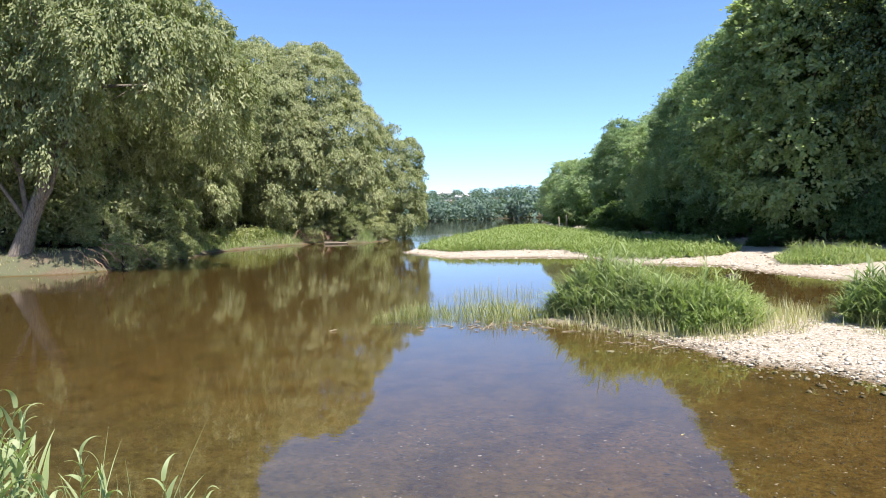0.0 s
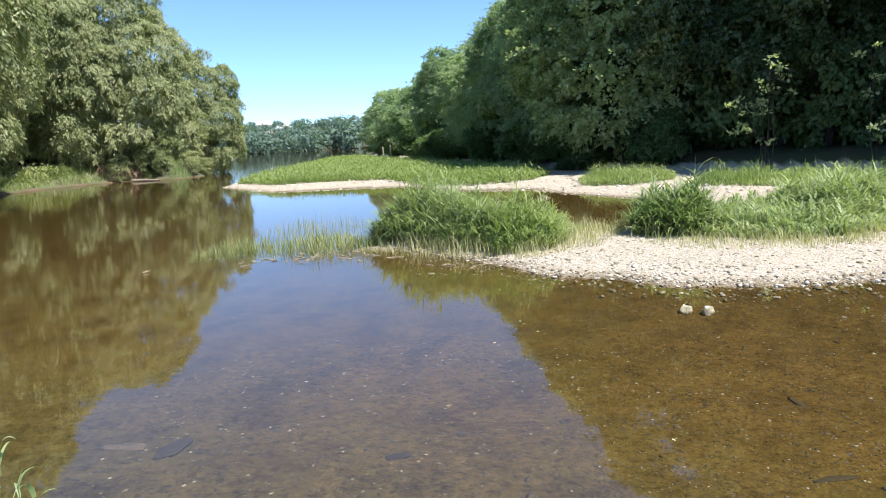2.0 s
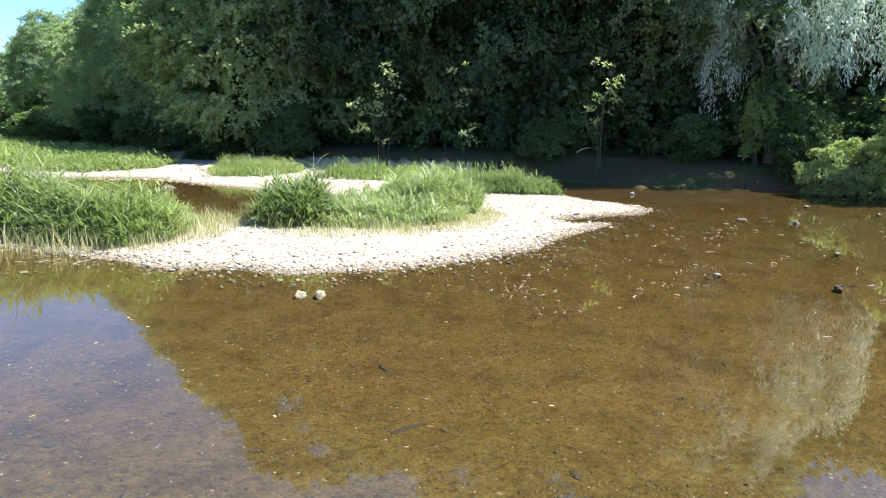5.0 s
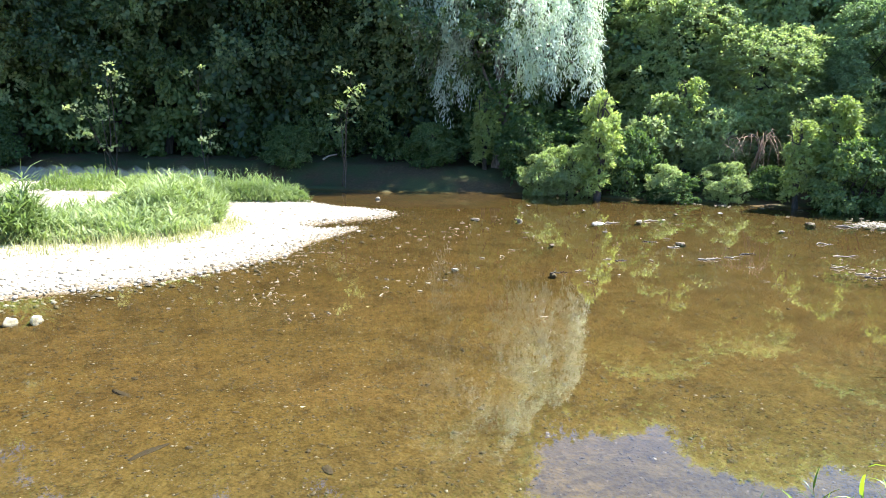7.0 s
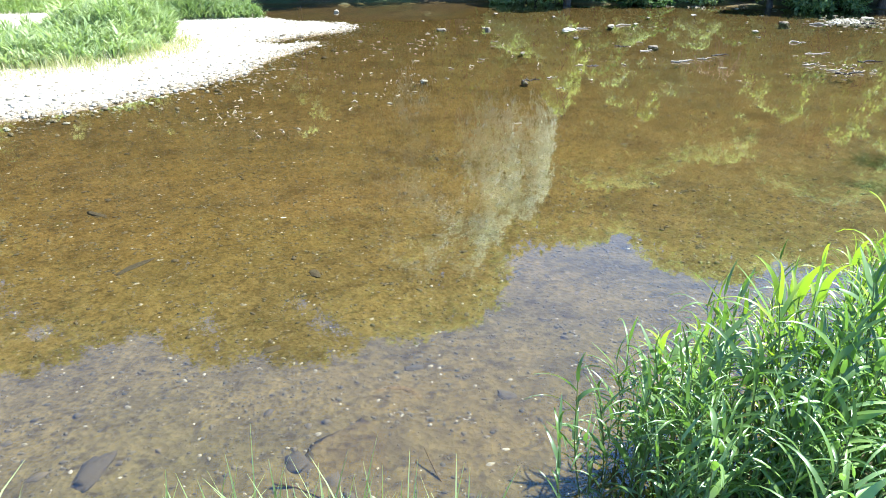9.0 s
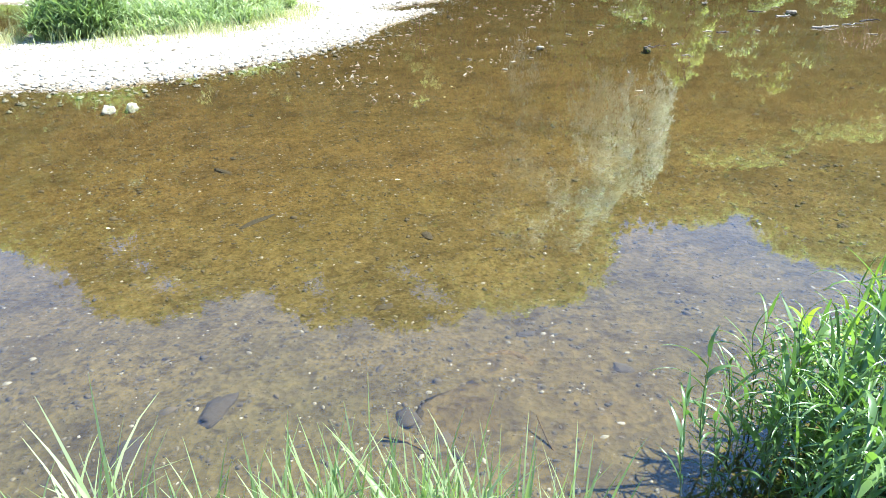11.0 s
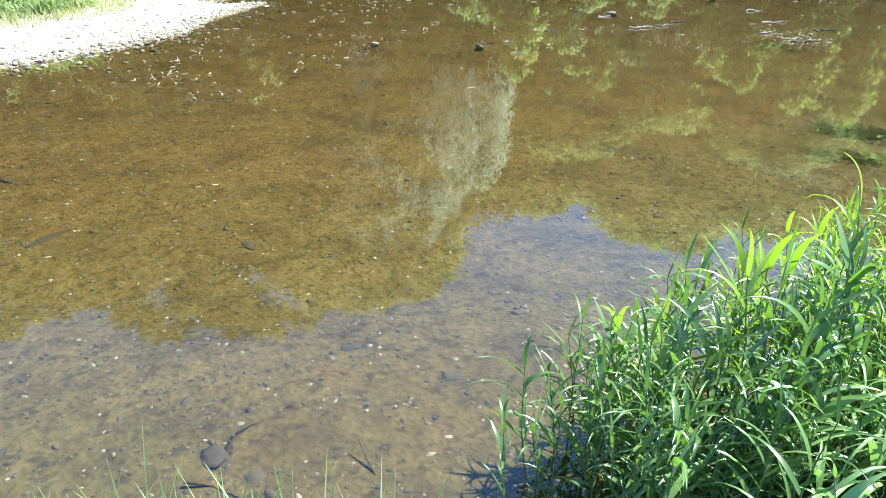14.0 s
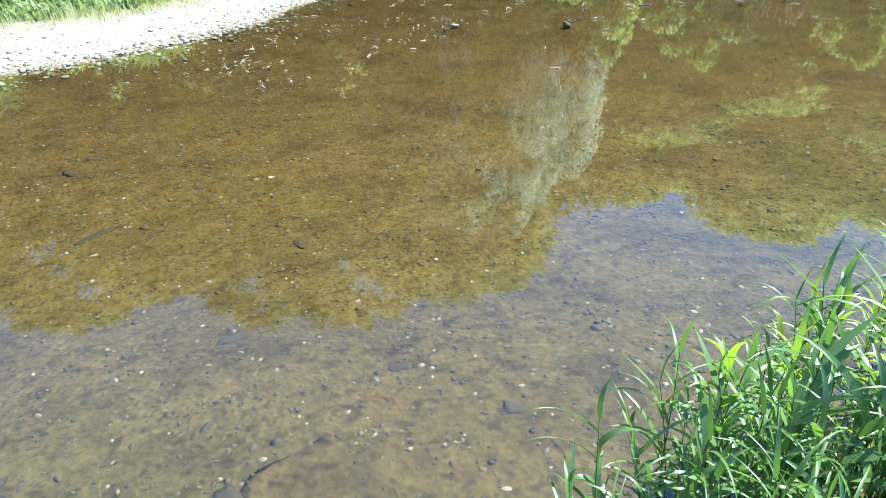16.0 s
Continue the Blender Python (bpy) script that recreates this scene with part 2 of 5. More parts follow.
M_BLUE = leaf_material("poplar leaves", (0.10, 0.17, 0.090), (0.25, 0.345, 0.18), (0.50, 0.58, 0.33), 0.62, 0.03, 0.6, (1.0, 1.1, 0.68))
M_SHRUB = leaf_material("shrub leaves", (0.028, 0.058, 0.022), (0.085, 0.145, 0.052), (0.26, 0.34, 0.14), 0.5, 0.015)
M_GRASS = leaf_material("sedge blades", (0.10, 0.155, 0.050), (0.205, 0.275, 0.100), (0.40, 0.455, 0.22), 0.46, 0.03, 0.6, (1.0, 1.1, 0.6))
M_MEADOW = leaf_material("meadow sedge", (0.115, 0.17, 0.046), (0.22, 0.295, 0.092), (0.38, 0.43, 0.19), 0.45, 0.02, 0.6, (1.0, 1.1, 0.55))
M_STRAW = leaf_material("dry sedge", (0.22, 0.22, 0.09), (0.36, 0.35, 0.16), (0.55, 0.50, 0.30), 0.4, 0.03)
M_MARSH = leaf_material("marsh grass", (0.15, 0.18, 0.055), (0.27, 0.30, 0.11), (0.48, 0.46, 0.23), 0.45, 0.04)
M_WEED = leaf_material("water weed", (0.026, 0.028, 0.010), (0.038, 0.040, 0.014), (0.055, 0.056, 0.022), 0.0, 0.0)
M_BLADE = leaf_material("pale grass blades", (0.15, 0.20, 0.075), (0.27, 0.34, 0.14), (0.45, 0.50, 0.27), 0.45, 0.04)
# pale blue-green: the haze of distance is put into the leaf colour
M_FAR = leaf_material("hazy far foliage", (0.115, 0.172, 0.145), (0.142, 0.205, 0.168), (0.18, 0.24, 0.188), 0.35, 0.0)
M_REED = leaf_material("reed leaves", (0.018, 0.048, 0.014), (0.045, 0.100, 0.028), (0.23, 0.34, 0.085), 0.46, 0.07, 0.34)
# lit copy of the reed leaves: sun shining through is put into the yellow
M_REED_LIT = leaf_material("sunlit reed leaves", (0.20, 0.30, 0.02), (0.30, 0.42, 0.03), (0.40, 0.50, 0.06), 0.45, 0.08, 0.35)
M_PALE = leaf_material("pale reed leaves", (0.09, 0.17, 0.045), (0.19, 0.31, 0.09), (0.36, 0.48, 0.18), 0.45, 0.06, 0.4)
M_STEM = leaf_material("reed stems", (0.05, 0.09, 0.02), (0.09, 0.14, 0.035), (0.15, 0.19, 0.06), 0.1, 0.08)
M_BARK = bark_material("willow bark", (0.06, 0.048, 0.036), (0.27, 0.23, 0.18))
M_TWIG = bark_material("dark bark", (0.025, 0.02, 0.016), (0.10, 0.085, 0.065))
M_GRAVEL = stone_material("pale gravel", [(0.0, (0.14, 0.11, 0.066)), (0.14, (0.33, 0.28, 0.19)), (0.3, (0.48, 0.42, 0.31)), (0.65, (0.58, 0.52, 0.405)), (0.9, (0.66, 0.605, 0.49)), (1.0, (0.76, 0.72, 0.62))])
M_LITTER = plain("sodden leaf litter", (0.072, 0.052, 0.025), 0.9, 9.0, 0.45)
M_BEDSTONE = stone_material("bed pebbles", [(0.0, (0.052, 0.039, 0.018)), (0.5, (0.086, 0.064, 0.030)), (0.80, (0.13, 0.10, 0.052)), (0.91, (0.21, 0.175, 0.11)), (0.99, (0.38, 0.335, 0.25))])
M_WETSTONE = stone_material("wet stones", [(0.0, (0.13, 0.10, 0.06)), (0.5, (0.25, 0.21, 0.14)), (0.9, (0.40, 0.36, 0.28)), (1.0, (0.55, 0.52, 0.45))])
M_BOULDER = stone_material("river stones", [(0.0, (0.58, 0.54, 0.46)), (1.0, (0.74, 0.70, 0.62))], 14.0)
M_DARKSTONE = stone_material("dark bed stones", [(0.0, (0.044, 0.030, 0.012)), (1.0, (0.066, 0.046, 0.020))], 40.0)
M_DEBRIS = plain("dead stalks", (0.26, 0.215, 0.13), 0.85, 20.0)
M_LOG = plain("bleached driftwood", (0.23, 0.195, 0.14), 0.8, 9.0)
M_DEADWOOD = plain("dead twigs", (0.24, 0.155, 0.10), 0.85, 8.0)
M_WALL = plain("house wall", (0.75, 0.72, 0.66), 0.8, 0.6, 0.1)
M_ROOF = plain("house roof", (0.62, 0.60, 0.58), 0.7, 0.8, 0.15)
M_GLASS = plain("dark window", (0.03, 0.035, 0.04), 0.2, 1.0, 0.1)
M_FLOAT = leaf_material("floating leaf", (0.42, 0.40, 0.16), (0.5, 0.47, 0.22), (0.6, 0.56, 0.32), 0.2, 0.1)

# ---- mesh helpers ----


def mesh_np(name, V, F, mat, smooth=False):
    """A mesh from an array of vertices and one of faces that all have the same number of corners."""
    V, F = np.asarray(V, dtype=np.float32), np.asarray(F, dtype=np.int32)
    me = bpy.data.meshes.new(name)
    k = F.shape[1]
    me.vertices.add(len(V))
    me.vertices.foreach_set("co", V.ravel())
    me.loops.add(F.size)
    me.loops.foreach_set("vertex_index", F.ravel())
    me.polygons.add(len(F))
    me.polygons.foreach_set("loop_start", np.arange(len(F), dtype=np.int32) * k)
    me.polygons.foreach_set("loop_total", np.full(len(F), k, dtype=np.int32))
    if smooth:
        me.polygons.foreach_set("use_smooth", np.ones(len(F), dtype=bool))
    me.update(calc_edges=True)
    me.materials.append(mat)
    return me


def part(name, me, parent, label=""):
    ob = new(name, me)
    ob.parent = parent
    if label:
        tagged(ob, label)
    return ob


def unit(a):
    return a / np.maximum(np.linalg.norm(a, axis=-1, keepdims=True), 1e-9)


def rand_dirs(n, rng):
    return unit(rng.normal(size=(n, 3)))


def leaf_quads(P, D, L, W, rng, fold=0.12, face=None):
    """One folded, pointed leaf per row."""
    n = len(P)
    S = unit(np.cross(D, rand_dirs(n, rng) if face is None else face + 0.5 * rand_dirs(n, rng)))
    N = np.cross(D, S)
    L, W = np.asarray(L).reshape(-1, 1), np.asarray(W).reshape(-1, 1)
    mid = P + D * L * 0.45 + N * W * fold
    V = np.stack([P, mid + S * W * 0.5, P + D * L - N * L * 0.06, mid - S * W * 0.5], axis=1).reshape(-1, 3)
    return V, np.arange(4 * n).reshape(-1, 4)


def ribbons(P, az, L, W, lean, bend, k=4, twist=0.0, point=0.7, rise=None):
    """Grass blades: ribbons that rise from P, lean and bend over towards az."""
    n = len(P)
    az, L, W, lean, bend = (np.broadcast_to(np.asarray(a, dtype=float), (n,)) for a in (az, L, W, lean, bend))
    fwd = np.stack([np.cos(az), np.sin(az), np.zeros(n)], 1)
    twist = np.broadcast_to(np.asarray(twist, dtype=float), (n,))
    side0 = np.stack([-np.sin(az + twist), np.cos(az + twist), np.zeros(n)], 1)
    pos = np.array(P, dtype=float)
    rows = []
    for i in range(k + 1):
        s = i / k
        w = W * (1 - s) ** point * (0.55 + 0.45 * min(1, s * 4)) + 0.0006
        rows.append(np.stack([pos - side0 * w[:, None] / 2, pos + side0 * w[:, None] / 2], 1))
        th = lean + bend * (s + 0.5 / k) ** 1.5
        pos = pos + (fwd * np.sin(th)[:, None] + np.array([0, 0, 1.0]) * np.cos(th)[:, None]) * (L / k)[:, None]
    V = np.stack(rows, 1).reshape(-1, 3)
    base = (np.arange(n) * 2 * (k + 1))[:, None]
    q = np.concatenate([np.array([[2 * i, 2 * i + 1, 2 * i + 3, 2 * i + 2]]) for i in range(k)], 0)
    F = (base[:, :, None] + q[None]).reshape(-1, 4)
    return V, F


def join(*pieces):
    Vs, Fs, off = [], [], 0
    for V, F in pieces:
        Vs.append(V)
        Fs.append(F + off)
        off += len(V)
    return np.concatenate(Vs), np.concatenate(Fs)


def tube(points, radii, sides=8, rng=None, rough=0.0):
    """A tapered, slightly uneven limb along a line of points."""
    pts = np.array(points, dtype=float)
    V = []
    for i, p in enumerate(pts):
        d = unit(pts[min(i + 1, len(pts) - 1)] - pts[max(i - 1, 0)])
        a = unit(np.cross(d, [0.3, 0.9, 0.1]))
        b = np.cross(d, a)
        for j in range(sides):
            t = 2 * math.pi * j / sides
            r = radii[i] * (1 + (rough * rng.uniform(-1, 1) if rng is not None else 0))
            V.append(p + (a * math.cos(t) + b * math.sin(t)) * r)
    F = [[i * sides + j, i * sides + (j + 1) % sides, (i + 1) * sides + (j + 1) % sides, (i + 1) * sides + j] for i in range(len(pts) - 1) for j in range(sides)]
    return np.array(V), np.array(F)


def curve(a, b, sag, n=5, rng=None, jit=0.0):
    a, b = np.array(a, float), np.array(b, float)
    out = []
    for i in range(n):
        s = i / (n - 1)
        p = a + (b - a) * s + np.array([0, 0, 1.0]) * sag * math.sin(math.pi * s)
        if rng is not None and 0 < i < n - 1:
            p = p + rng.uniform(-jit, jit, 3)
        out.append(p)
    return out


ICO = bmesh.new()
bmesh.ops.create_icosphere(ICO, subdivisions=1, radius=1.0)
ICO.verts.ensure_lookup_table()
ICO_V = np.array([v.co[:] for v in ICO.verts])
ICO_F = np.array([[v.index for v in f.verts] for f in ICO.faces])
ICO.free()
bm2 = bmesh.new()
bmesh.ops.create_icosphere(bm2, subdivisions=3, radius=1.0)
BIG_V = np.array([v.co[:] for v in bm2.verts])
BIG_F = np.array([[v.index for v in f.verts] for f in bm2.faces])
bm2.free()


def pebbles(P, size, rng, flat=0.55):
    """Many rounded stones as one mesh."""
    n = len(P)
    size = np.asarray(size).reshape(-1, 1, 1)
    S = np.stack([rng.uniform(0.75, 1.3, n), rng.uniform(0.6, 1.0, n), flat * rng.uniform(0.7, 1.2, n)], 1)[:, None, :]
    a = rng.uniform(0, 2 * math.pi, n)
    c, s = np.cos(a)[:, None], np.sin(a)[:, None]
    B = ICO_V[None] * S * (1 + rng.uniform(-0.16, 0.16, (n, len(ICO_V), 1)))
    V = np.stack([B[..., 0] * c - B[..., 1] * s, B[..., 0] * s + B[..., 1] * c, B[..., 2]], -1) * size + P[:, None, :]
    F = (np.arange(n) * len(ICO_V))[:, None, None] + ICO_F[None]
    return V.reshape(-1, 3), F.reshape(-1, 3)


OCT_V = np.array([(1, 0, 0), (0, 1, 0), (-1, 0, 0), (0, -1, 0), (0, 0, 1), (0.55, 0.55, 0.62), (-0.55, 0.5, 0.6), (-0.5, -0.6, 0.6), (0.6, -0.5, 0.6)])
OCT_F = np.array([(0, 1, 5), (1, 2, 6), (2, 3, 7), (3, 0, 8), (0, 5, 8), (1, 6, 5), (2, 7, 6), (3, 8, 7), (5, 6, 4), (6, 7, 4), (7, 8, 4), (8, 5, 4)])


def chips(P, size, rng, flat=0.55):
    """Many small stones, open underneath, as one mesh."""
    n = len(P)
    S = np.stack([rng.uniform(0.75, 1.35, n), rng.uniform(0.55, 1.0, n), flat * rng.uniform(0.6, 1.2, n)], 1)[:, None, :] * np.asarray(size).reshape(-1, 1, 1)
    a = rng.uniform(0, 2 * math.pi, n)
    c, s = np.cos(a)[:, None], np.sin(a)[:, None]
    B = OCT_V[None] * S * (1 + rng.uniform(-0.2, 0.2, (n, len(OCT_V), 1)))
    V = np.stack([B[..., 0] * c - B[..., 1] * s, B[..., 0] * s + B[..., 1] * c, B[..., 2]], -1) + P[:, None, :]
    F = (np.arange(n) * len(OCT_V))[:, None, None] + OCT_F[None]
    return V.reshape(-1, 3), F.reshape(-1, 3)


def boulder_mesh(name, sx, sy, sz, mat, seed):
    """A worn river stone with flattened sides and dents."""
    V = BIG_V.copy()
    out = []
    for v in V:
        p = Vector(v)
        d = 1 + 0.42 * noise.noise(p * 1.3 + Vector((seed * 7.1, seed, 0))) + 0.20 * noise.noise(p * 3.1 + Vector((seed, 3.3, seed)))
        q = Vector((p.x * abs(p.x) ** -0.18 if abs(p.x) > 1e-4 else 0, p.y * abs(p.y) ** -0.15 if abs(p.y) > 1e-4 else 0, p.z))
        out.append((q.x * d * sx, q.y * d * sy, q.z * d * sz))
    return mesh_np(name, out, BIG_F, mat, smooth=True)


# ---- the lie of the land ----
NEAR = [(-300, 40), (-60, 20), (-14, 9.2), (-6, 5.6), (-3.2, 4.4), (-1.6, 3.3), (-0.3, 2.35), (0.75, 1.5), (1.45, 0.85), (1.95, 0.3), (2.3, -0.25), (2.9, -0.8), (4.2, -1.6), (6, -2.9), (9, -5.4), (14, -10), (20, -22), (27, -60), (40, -300), (-300, -300)]
LEFT = [(-300, 60), (-60, 34), (-30, 29), (-22, 29.3), (-19.2, 29.6), (-18.2, 33), (-18.2, 38), (-20, 47), (-19.2, 52), (-16.8, 56), (-14.5, 57.6), (-10.8, 55.2), (-9.8, 57), (-9.6, 63), (-11.5, 73), (-15, 88), (-21, 120), (-30, 170), (-70, 225), (-300, 245)]
RIGHT = [(26, -300), (30, -60), (27.5, -12), (25, -3.5), (24.1, 1.7), (23.4, 4.3), (23.6, 7.4), (22.2, 10), (20.6, 13.2), (19.2, 16), (17.0, 19.6), (14.8, 23.6), (12.6, 28), (11.4, 34), (9.9, 44), (8.4, 58), (7.0, 80), (7.0, 110), (10, 150), (40, 205), (300, 240), (300, -300)]
BAR = [(20, 22), (18.2, 19.5), (17.3, 16.2), (16.4, 13.2), (15.7, 11.4), (15.75, 10.2), (15.3, 9.0), (14.3, 8.85), (13.2, 9.0), (12.2, 9.2), (11.9, 8.9), (12.6, 8.5), (12.3, 8.15), (10.3, 7.62), (9.0, 7.2), (7.6, 7.0), (6.1, 7.15), (4.65, 7.75), (3.6, 9.1), (2.8, 10.8), (1.8, 12.4), (0.9, 13.0), (1.2, 14.2), (3.0, 14.9), (5.2, 14.2), (6.1, 13.0), (7.2, 13.3), (8.8, 15.2), (9.6, 16.4), (9.4, 18.4), (8.6, 20.6), (7.6, 24.3), (6.3, 25.2), (5.0, 25.8), (4.4, 29.5), (2.0, 31.3), (-0.6, 31.9), (-2.6, 33.0), (-5.4, 39.5), (-4.4, 47), (-2.0, 62), (0, 84), (8, 104), (12, 60), (16, 30)]
FAR = [(-400, 262), (-120, 262), (-45, 262), (-15, 240), (12, 215), (45, 205), (400, 230), (400, 900), (-400, 900)]


def wavy(poly, amp, step, seed):
    """A closed outline with small irregular bays."""
    out = []
    for i, a in enumerate(poly):
        b = poly[(i + 1) % len(poly)]
        a, b = np.array(a, float), np.array(b, float)
        l = np.linalg.norm(b - a)
        n = int(min(14, max(1, l / step)))
        nrm = np.array([-(b - a)[1], (b - a)[0]]) / max(l, 1e-6)
        for j in range(n):
            p = a + (b - a) * j / n
            p = p + nrm * amp * noise.noise(Vector((p[0] * 0.8, p[1] * 0.8, seed)))
            out.append(p)
    return np.array(out)


def signed(poly, X, Y):
    """Distance to an outline, positive inside it."""
    best = np.full(X.shape, 1e9)
    inside = np.zeros(X.shape, bool)
    for i in range(len(poly)):
        (ax, ay), (bx, by) = poly[i], poly[(i + 1) % len(poly)]
        dx, dy = bx - ax, by - ay
        t = np.clip(((X - ax) * dx + (Y - ay) * dy) / max(dx * dx + dy * dy, 1e-9), 0, 1)
        best = np.minimum(best, np.hypot(X - ax - t * dx, Y - ay - t * dy))
        if ay != by:
            inside ^= ((ay > Y) != (by > Y)) & (X < (bx - ax) * (Y - ay) / (by - ay) + ax)
    return np.where(inside, best, -best)


NEAR_P, LEFT_P, RIGHT_P, BAR_P, FAR_P = wavy(NEAR, 0.15, 0.5, 1), wavy(LEFT, 0.8, 2.0, 2), wavy(RIGHT, 0.8, 2.0, 3), wavy(BAR, 0.35, 0.8, 4), wavy(FAR, 3.0, 12.0, 5)


def smooth01(x):
    x = np.clip(x, 0, 1)
    return x * x * (3 - 2 * x)


def lumps(X, Y, s, seed=0.0):
    """Cheap smooth unevenness."""
    return (np.sin(X * s + seed) * np.cos(Y * s * 1.13 + seed * 2) + 0.6 * np.sin(X * s * 2.3 + Y * s * 1.7 + seed) + 0.4 * np.sin(Y * s * 3.9 - X * s * 2.9)) / 2.0


SMALL = [(12.9, 3.9, 0.8), (16.2, 6.1, 0.7), (18.6, 3.0, 0.9), (19.4, 5.4, 0.9), (15.4, 3.6, 0.7), (20.2, 3.0, 1.0), (18.2, 0.2, 0.9), (19.6, 7.2, 1.0), (17.0, 8.2, 0.8), (20.2, 12.8, 1.1), (21.9, 11.3, 0.9), (21.4, 2.0, 1.0)]
SHOALS = [(x, y, 0.22, 0.12) for x, y, k in SMALL] + [(15.5, 6.9, 0.3, 0.1), (15.89, 5.87, 0.25, 0.1), (16.72, 4.17, 0.35, 0.11), (17.87, 3.44, 0.3, 0.11), (10.3, 2.9, 0.25, 0.1), (14.7, 1.83, 0.35, 0.1), (9.7, 4.3, 0.2, 0.1), (18.0, 11.6, 0.25, 0.1),
          (20.7, -1.4, 0.6, 0.085), (21.4, -1.7, 0.6, 0.085), (21.9, -2.1, 0.6, 0.085), (20.8, -2.4, 0.4, 0.085), (13.1, 1.0, 0.5, 0.08), (13.6, -1.3, 0.6, 0.08)]


def land(X, Y):
    """Height of the ground, and how much of it is gravel."""
    X, Y = np.asarray(X, float), np.asarray(Y, float)
    dn, dl, dr, db, df = (signed(p, X, Y) for p in (NEAR_P, LEFT_P, RIGHT_P, BAR_P, FAR_P))
    d = np.maximum.reduce([dn, dl, dr, db, df])
    o = np.maximum(-d, 0)
    deep = smooth01((-3 - X) / 10) * smooth01((Y + 2) / 10) + smooth01((Y - 40) / 40)
    z = -(0.025 + 0.13 * (1 - np.exp(-o / 1.3)) + 0.35 * np.clip(deep, 0, 1) * (1 - np.exp(-o / 4)))
    z = z + 0.018 * lumps(X, Y, 1.7) * (o > 0.2) + 0.008 * lumps(X, Y, 6.1, 2.0)
    zn = 0.56 * (1 - np.exp(-np.maximum(dn, 0) / 0.9)) + 0.02 * np.maximum(dn, 0) + 0.02 * lumps(X, Y, 3.0)
    zl = 1.05 * smooth01(np.maximum(dl, 0) / 2.2) + 4.5 * smooth01((dl - 5) / 20) + 0.1 * lumps(X, Y, 0.9)
    zr = 0.85 * smooth01(np.maximum(dr, 0) / 3.0) + 5.0 * smooth01((dr - 3) / 22) + 0.12 * lumps(X, Y, 0.9)
    zb = 0.20 * (1 - np.exp(-np.maximum(db, 0) / 1.6)) + 0.02 * lumps(X, Y, 1.4)
    zf = 0.04 + 0.3 * smooth01(np.maximum(df, 0) / 25) + 15.0 * smooth01((df - 60) / 260) + 0.5 * lumps(X, Y, 0.03)
    for dd, zz in ((dn, zn), (dl, zl), (db, zb), (dr, zr), (df, zf)):
        z = np.where(dd > 0, np.maximum(z, np.maximum(zz, -0.02)), z)
    gravel = np.where((db > -0.3) & (dr < 1.5), 1.0, 0.0) + np.where((dl > 0) & (dl < 3.0), 0.14, 0.0) + np.where((df > 0) & (df < 2.5), 0.9, 0.0)
    for sx, sy, sr, sh in SHOALS:
        q = np.exp(-((X - sx) ** 2 + (Y - sy) ** 2) / (sr * sr))
        z = z + sh * q
        if sr > 0.38 and sx > 19:
            gravel = gravel + q
    return z, np.clip(gravel, 0, 1)


def axis(lo, hi, step, end_lo, end_hi, grow=1.16):
    mid = list(np.arange(lo, hi, step))
    a, s = [], step
    x = lo
    while x > end_lo:
        s *= grow
        x -= s
        a.append(x)
    b, s, x = [], step, mid[-1]
    while x < end_hi:
        s *= grow
        x += s
        b.append(x)
    return np.array(a[::-1] + mid + b)


gx, gy = axis(-4, 23.5, 0.13, -900, 900), axis(-3, 18, 0.13, -400, 1500)
gy = np.unique(np.concatenate([gy, np.arange(196.0, 276.0, 3.0)]))
gx = np.unique(np.concatenate([gx, np.arange(-32.0, -4.2, 0.6), np.arange(24.0, 33.0, 0.6)]))
gy = np.unique(np.concatenate([gy, np.arange(18.5, 74.0, 0.7), np.arange(-8.0, -3.2, 0.5)]))
GX, GY = np.meshgrid(gx, gy)
GZ, GG = land(GX, GY)
nx, ny = len(gx), len(gy)
idx = np.arange(nx * ny).reshape(ny, nx)
gf = np.stack([idx[:-1, :-1], idx[:-1, 1:], idx[1:, 1:], idx[1:, :-1]], -1).reshape(-1, 4)
gm = mesh_np("ground", np.stack([GX, GY, GZ], -1).reshape(-1, 3), gf, M_GROUND, smooth=True)
att = gm.attributes.new("gravel", "FLOAT", "POINT")
att.data.foreach_set("value", GG.ravel().astype(np.float32))
silt = 1 - smooth01((-signed(NEAR_P, GX, GY) - 0.6) / 3.6)
silt = silt * (1 - 0.45 * np.exp(-((GX - 2.85) ** 2 + (GY - 0.45) ** 2) / 0.45))
gm.attributes.new("silt", "FLOAT", "POINT").data.foreach_set("value", silt.ravel().astype(np.float32))
ground = tagged(new("ground", gm), "brown river bed, pale gravel bar and earthy banks", "ground", kind="structure")

wx, wy = np.linspace(-600, 600, 13), np.linspace(-300, 330, 9)
WX, WY = np.meshgrid(wx, wy)
widx = np.arange(WX.size).reshape(WX.shape)
wf = np.stack([widx[:-1, :-1], widx[:-1, 1:], widx[1:, 1:], widx[1:, :-1]], -1).reshape(-1, 4)
water = new("water", mesh_np("water", np.stack([WX, WY, 0 * WX], -1).reshape(-1, 3), wf, M_WATER))
tagged(water, "clear shallow brown river water mirroring trees and sky", "water", kind="structure")

# ---- trees ----


def billow(P, size, rng):
    """A smooth random swell, about -1 to 1, in lumps of the given size."""
    out = np.zeros(len(P))
    for _ in range(7):
        k = rand_dirs(1, rng)[0] * (2 * math.pi / (size * rng.uniform(0.8, 1.7)))
        out += np.sin(P @ k + rng.uniform(0, 6.28))
    return np.clip(out / 3.2, -1, 1)


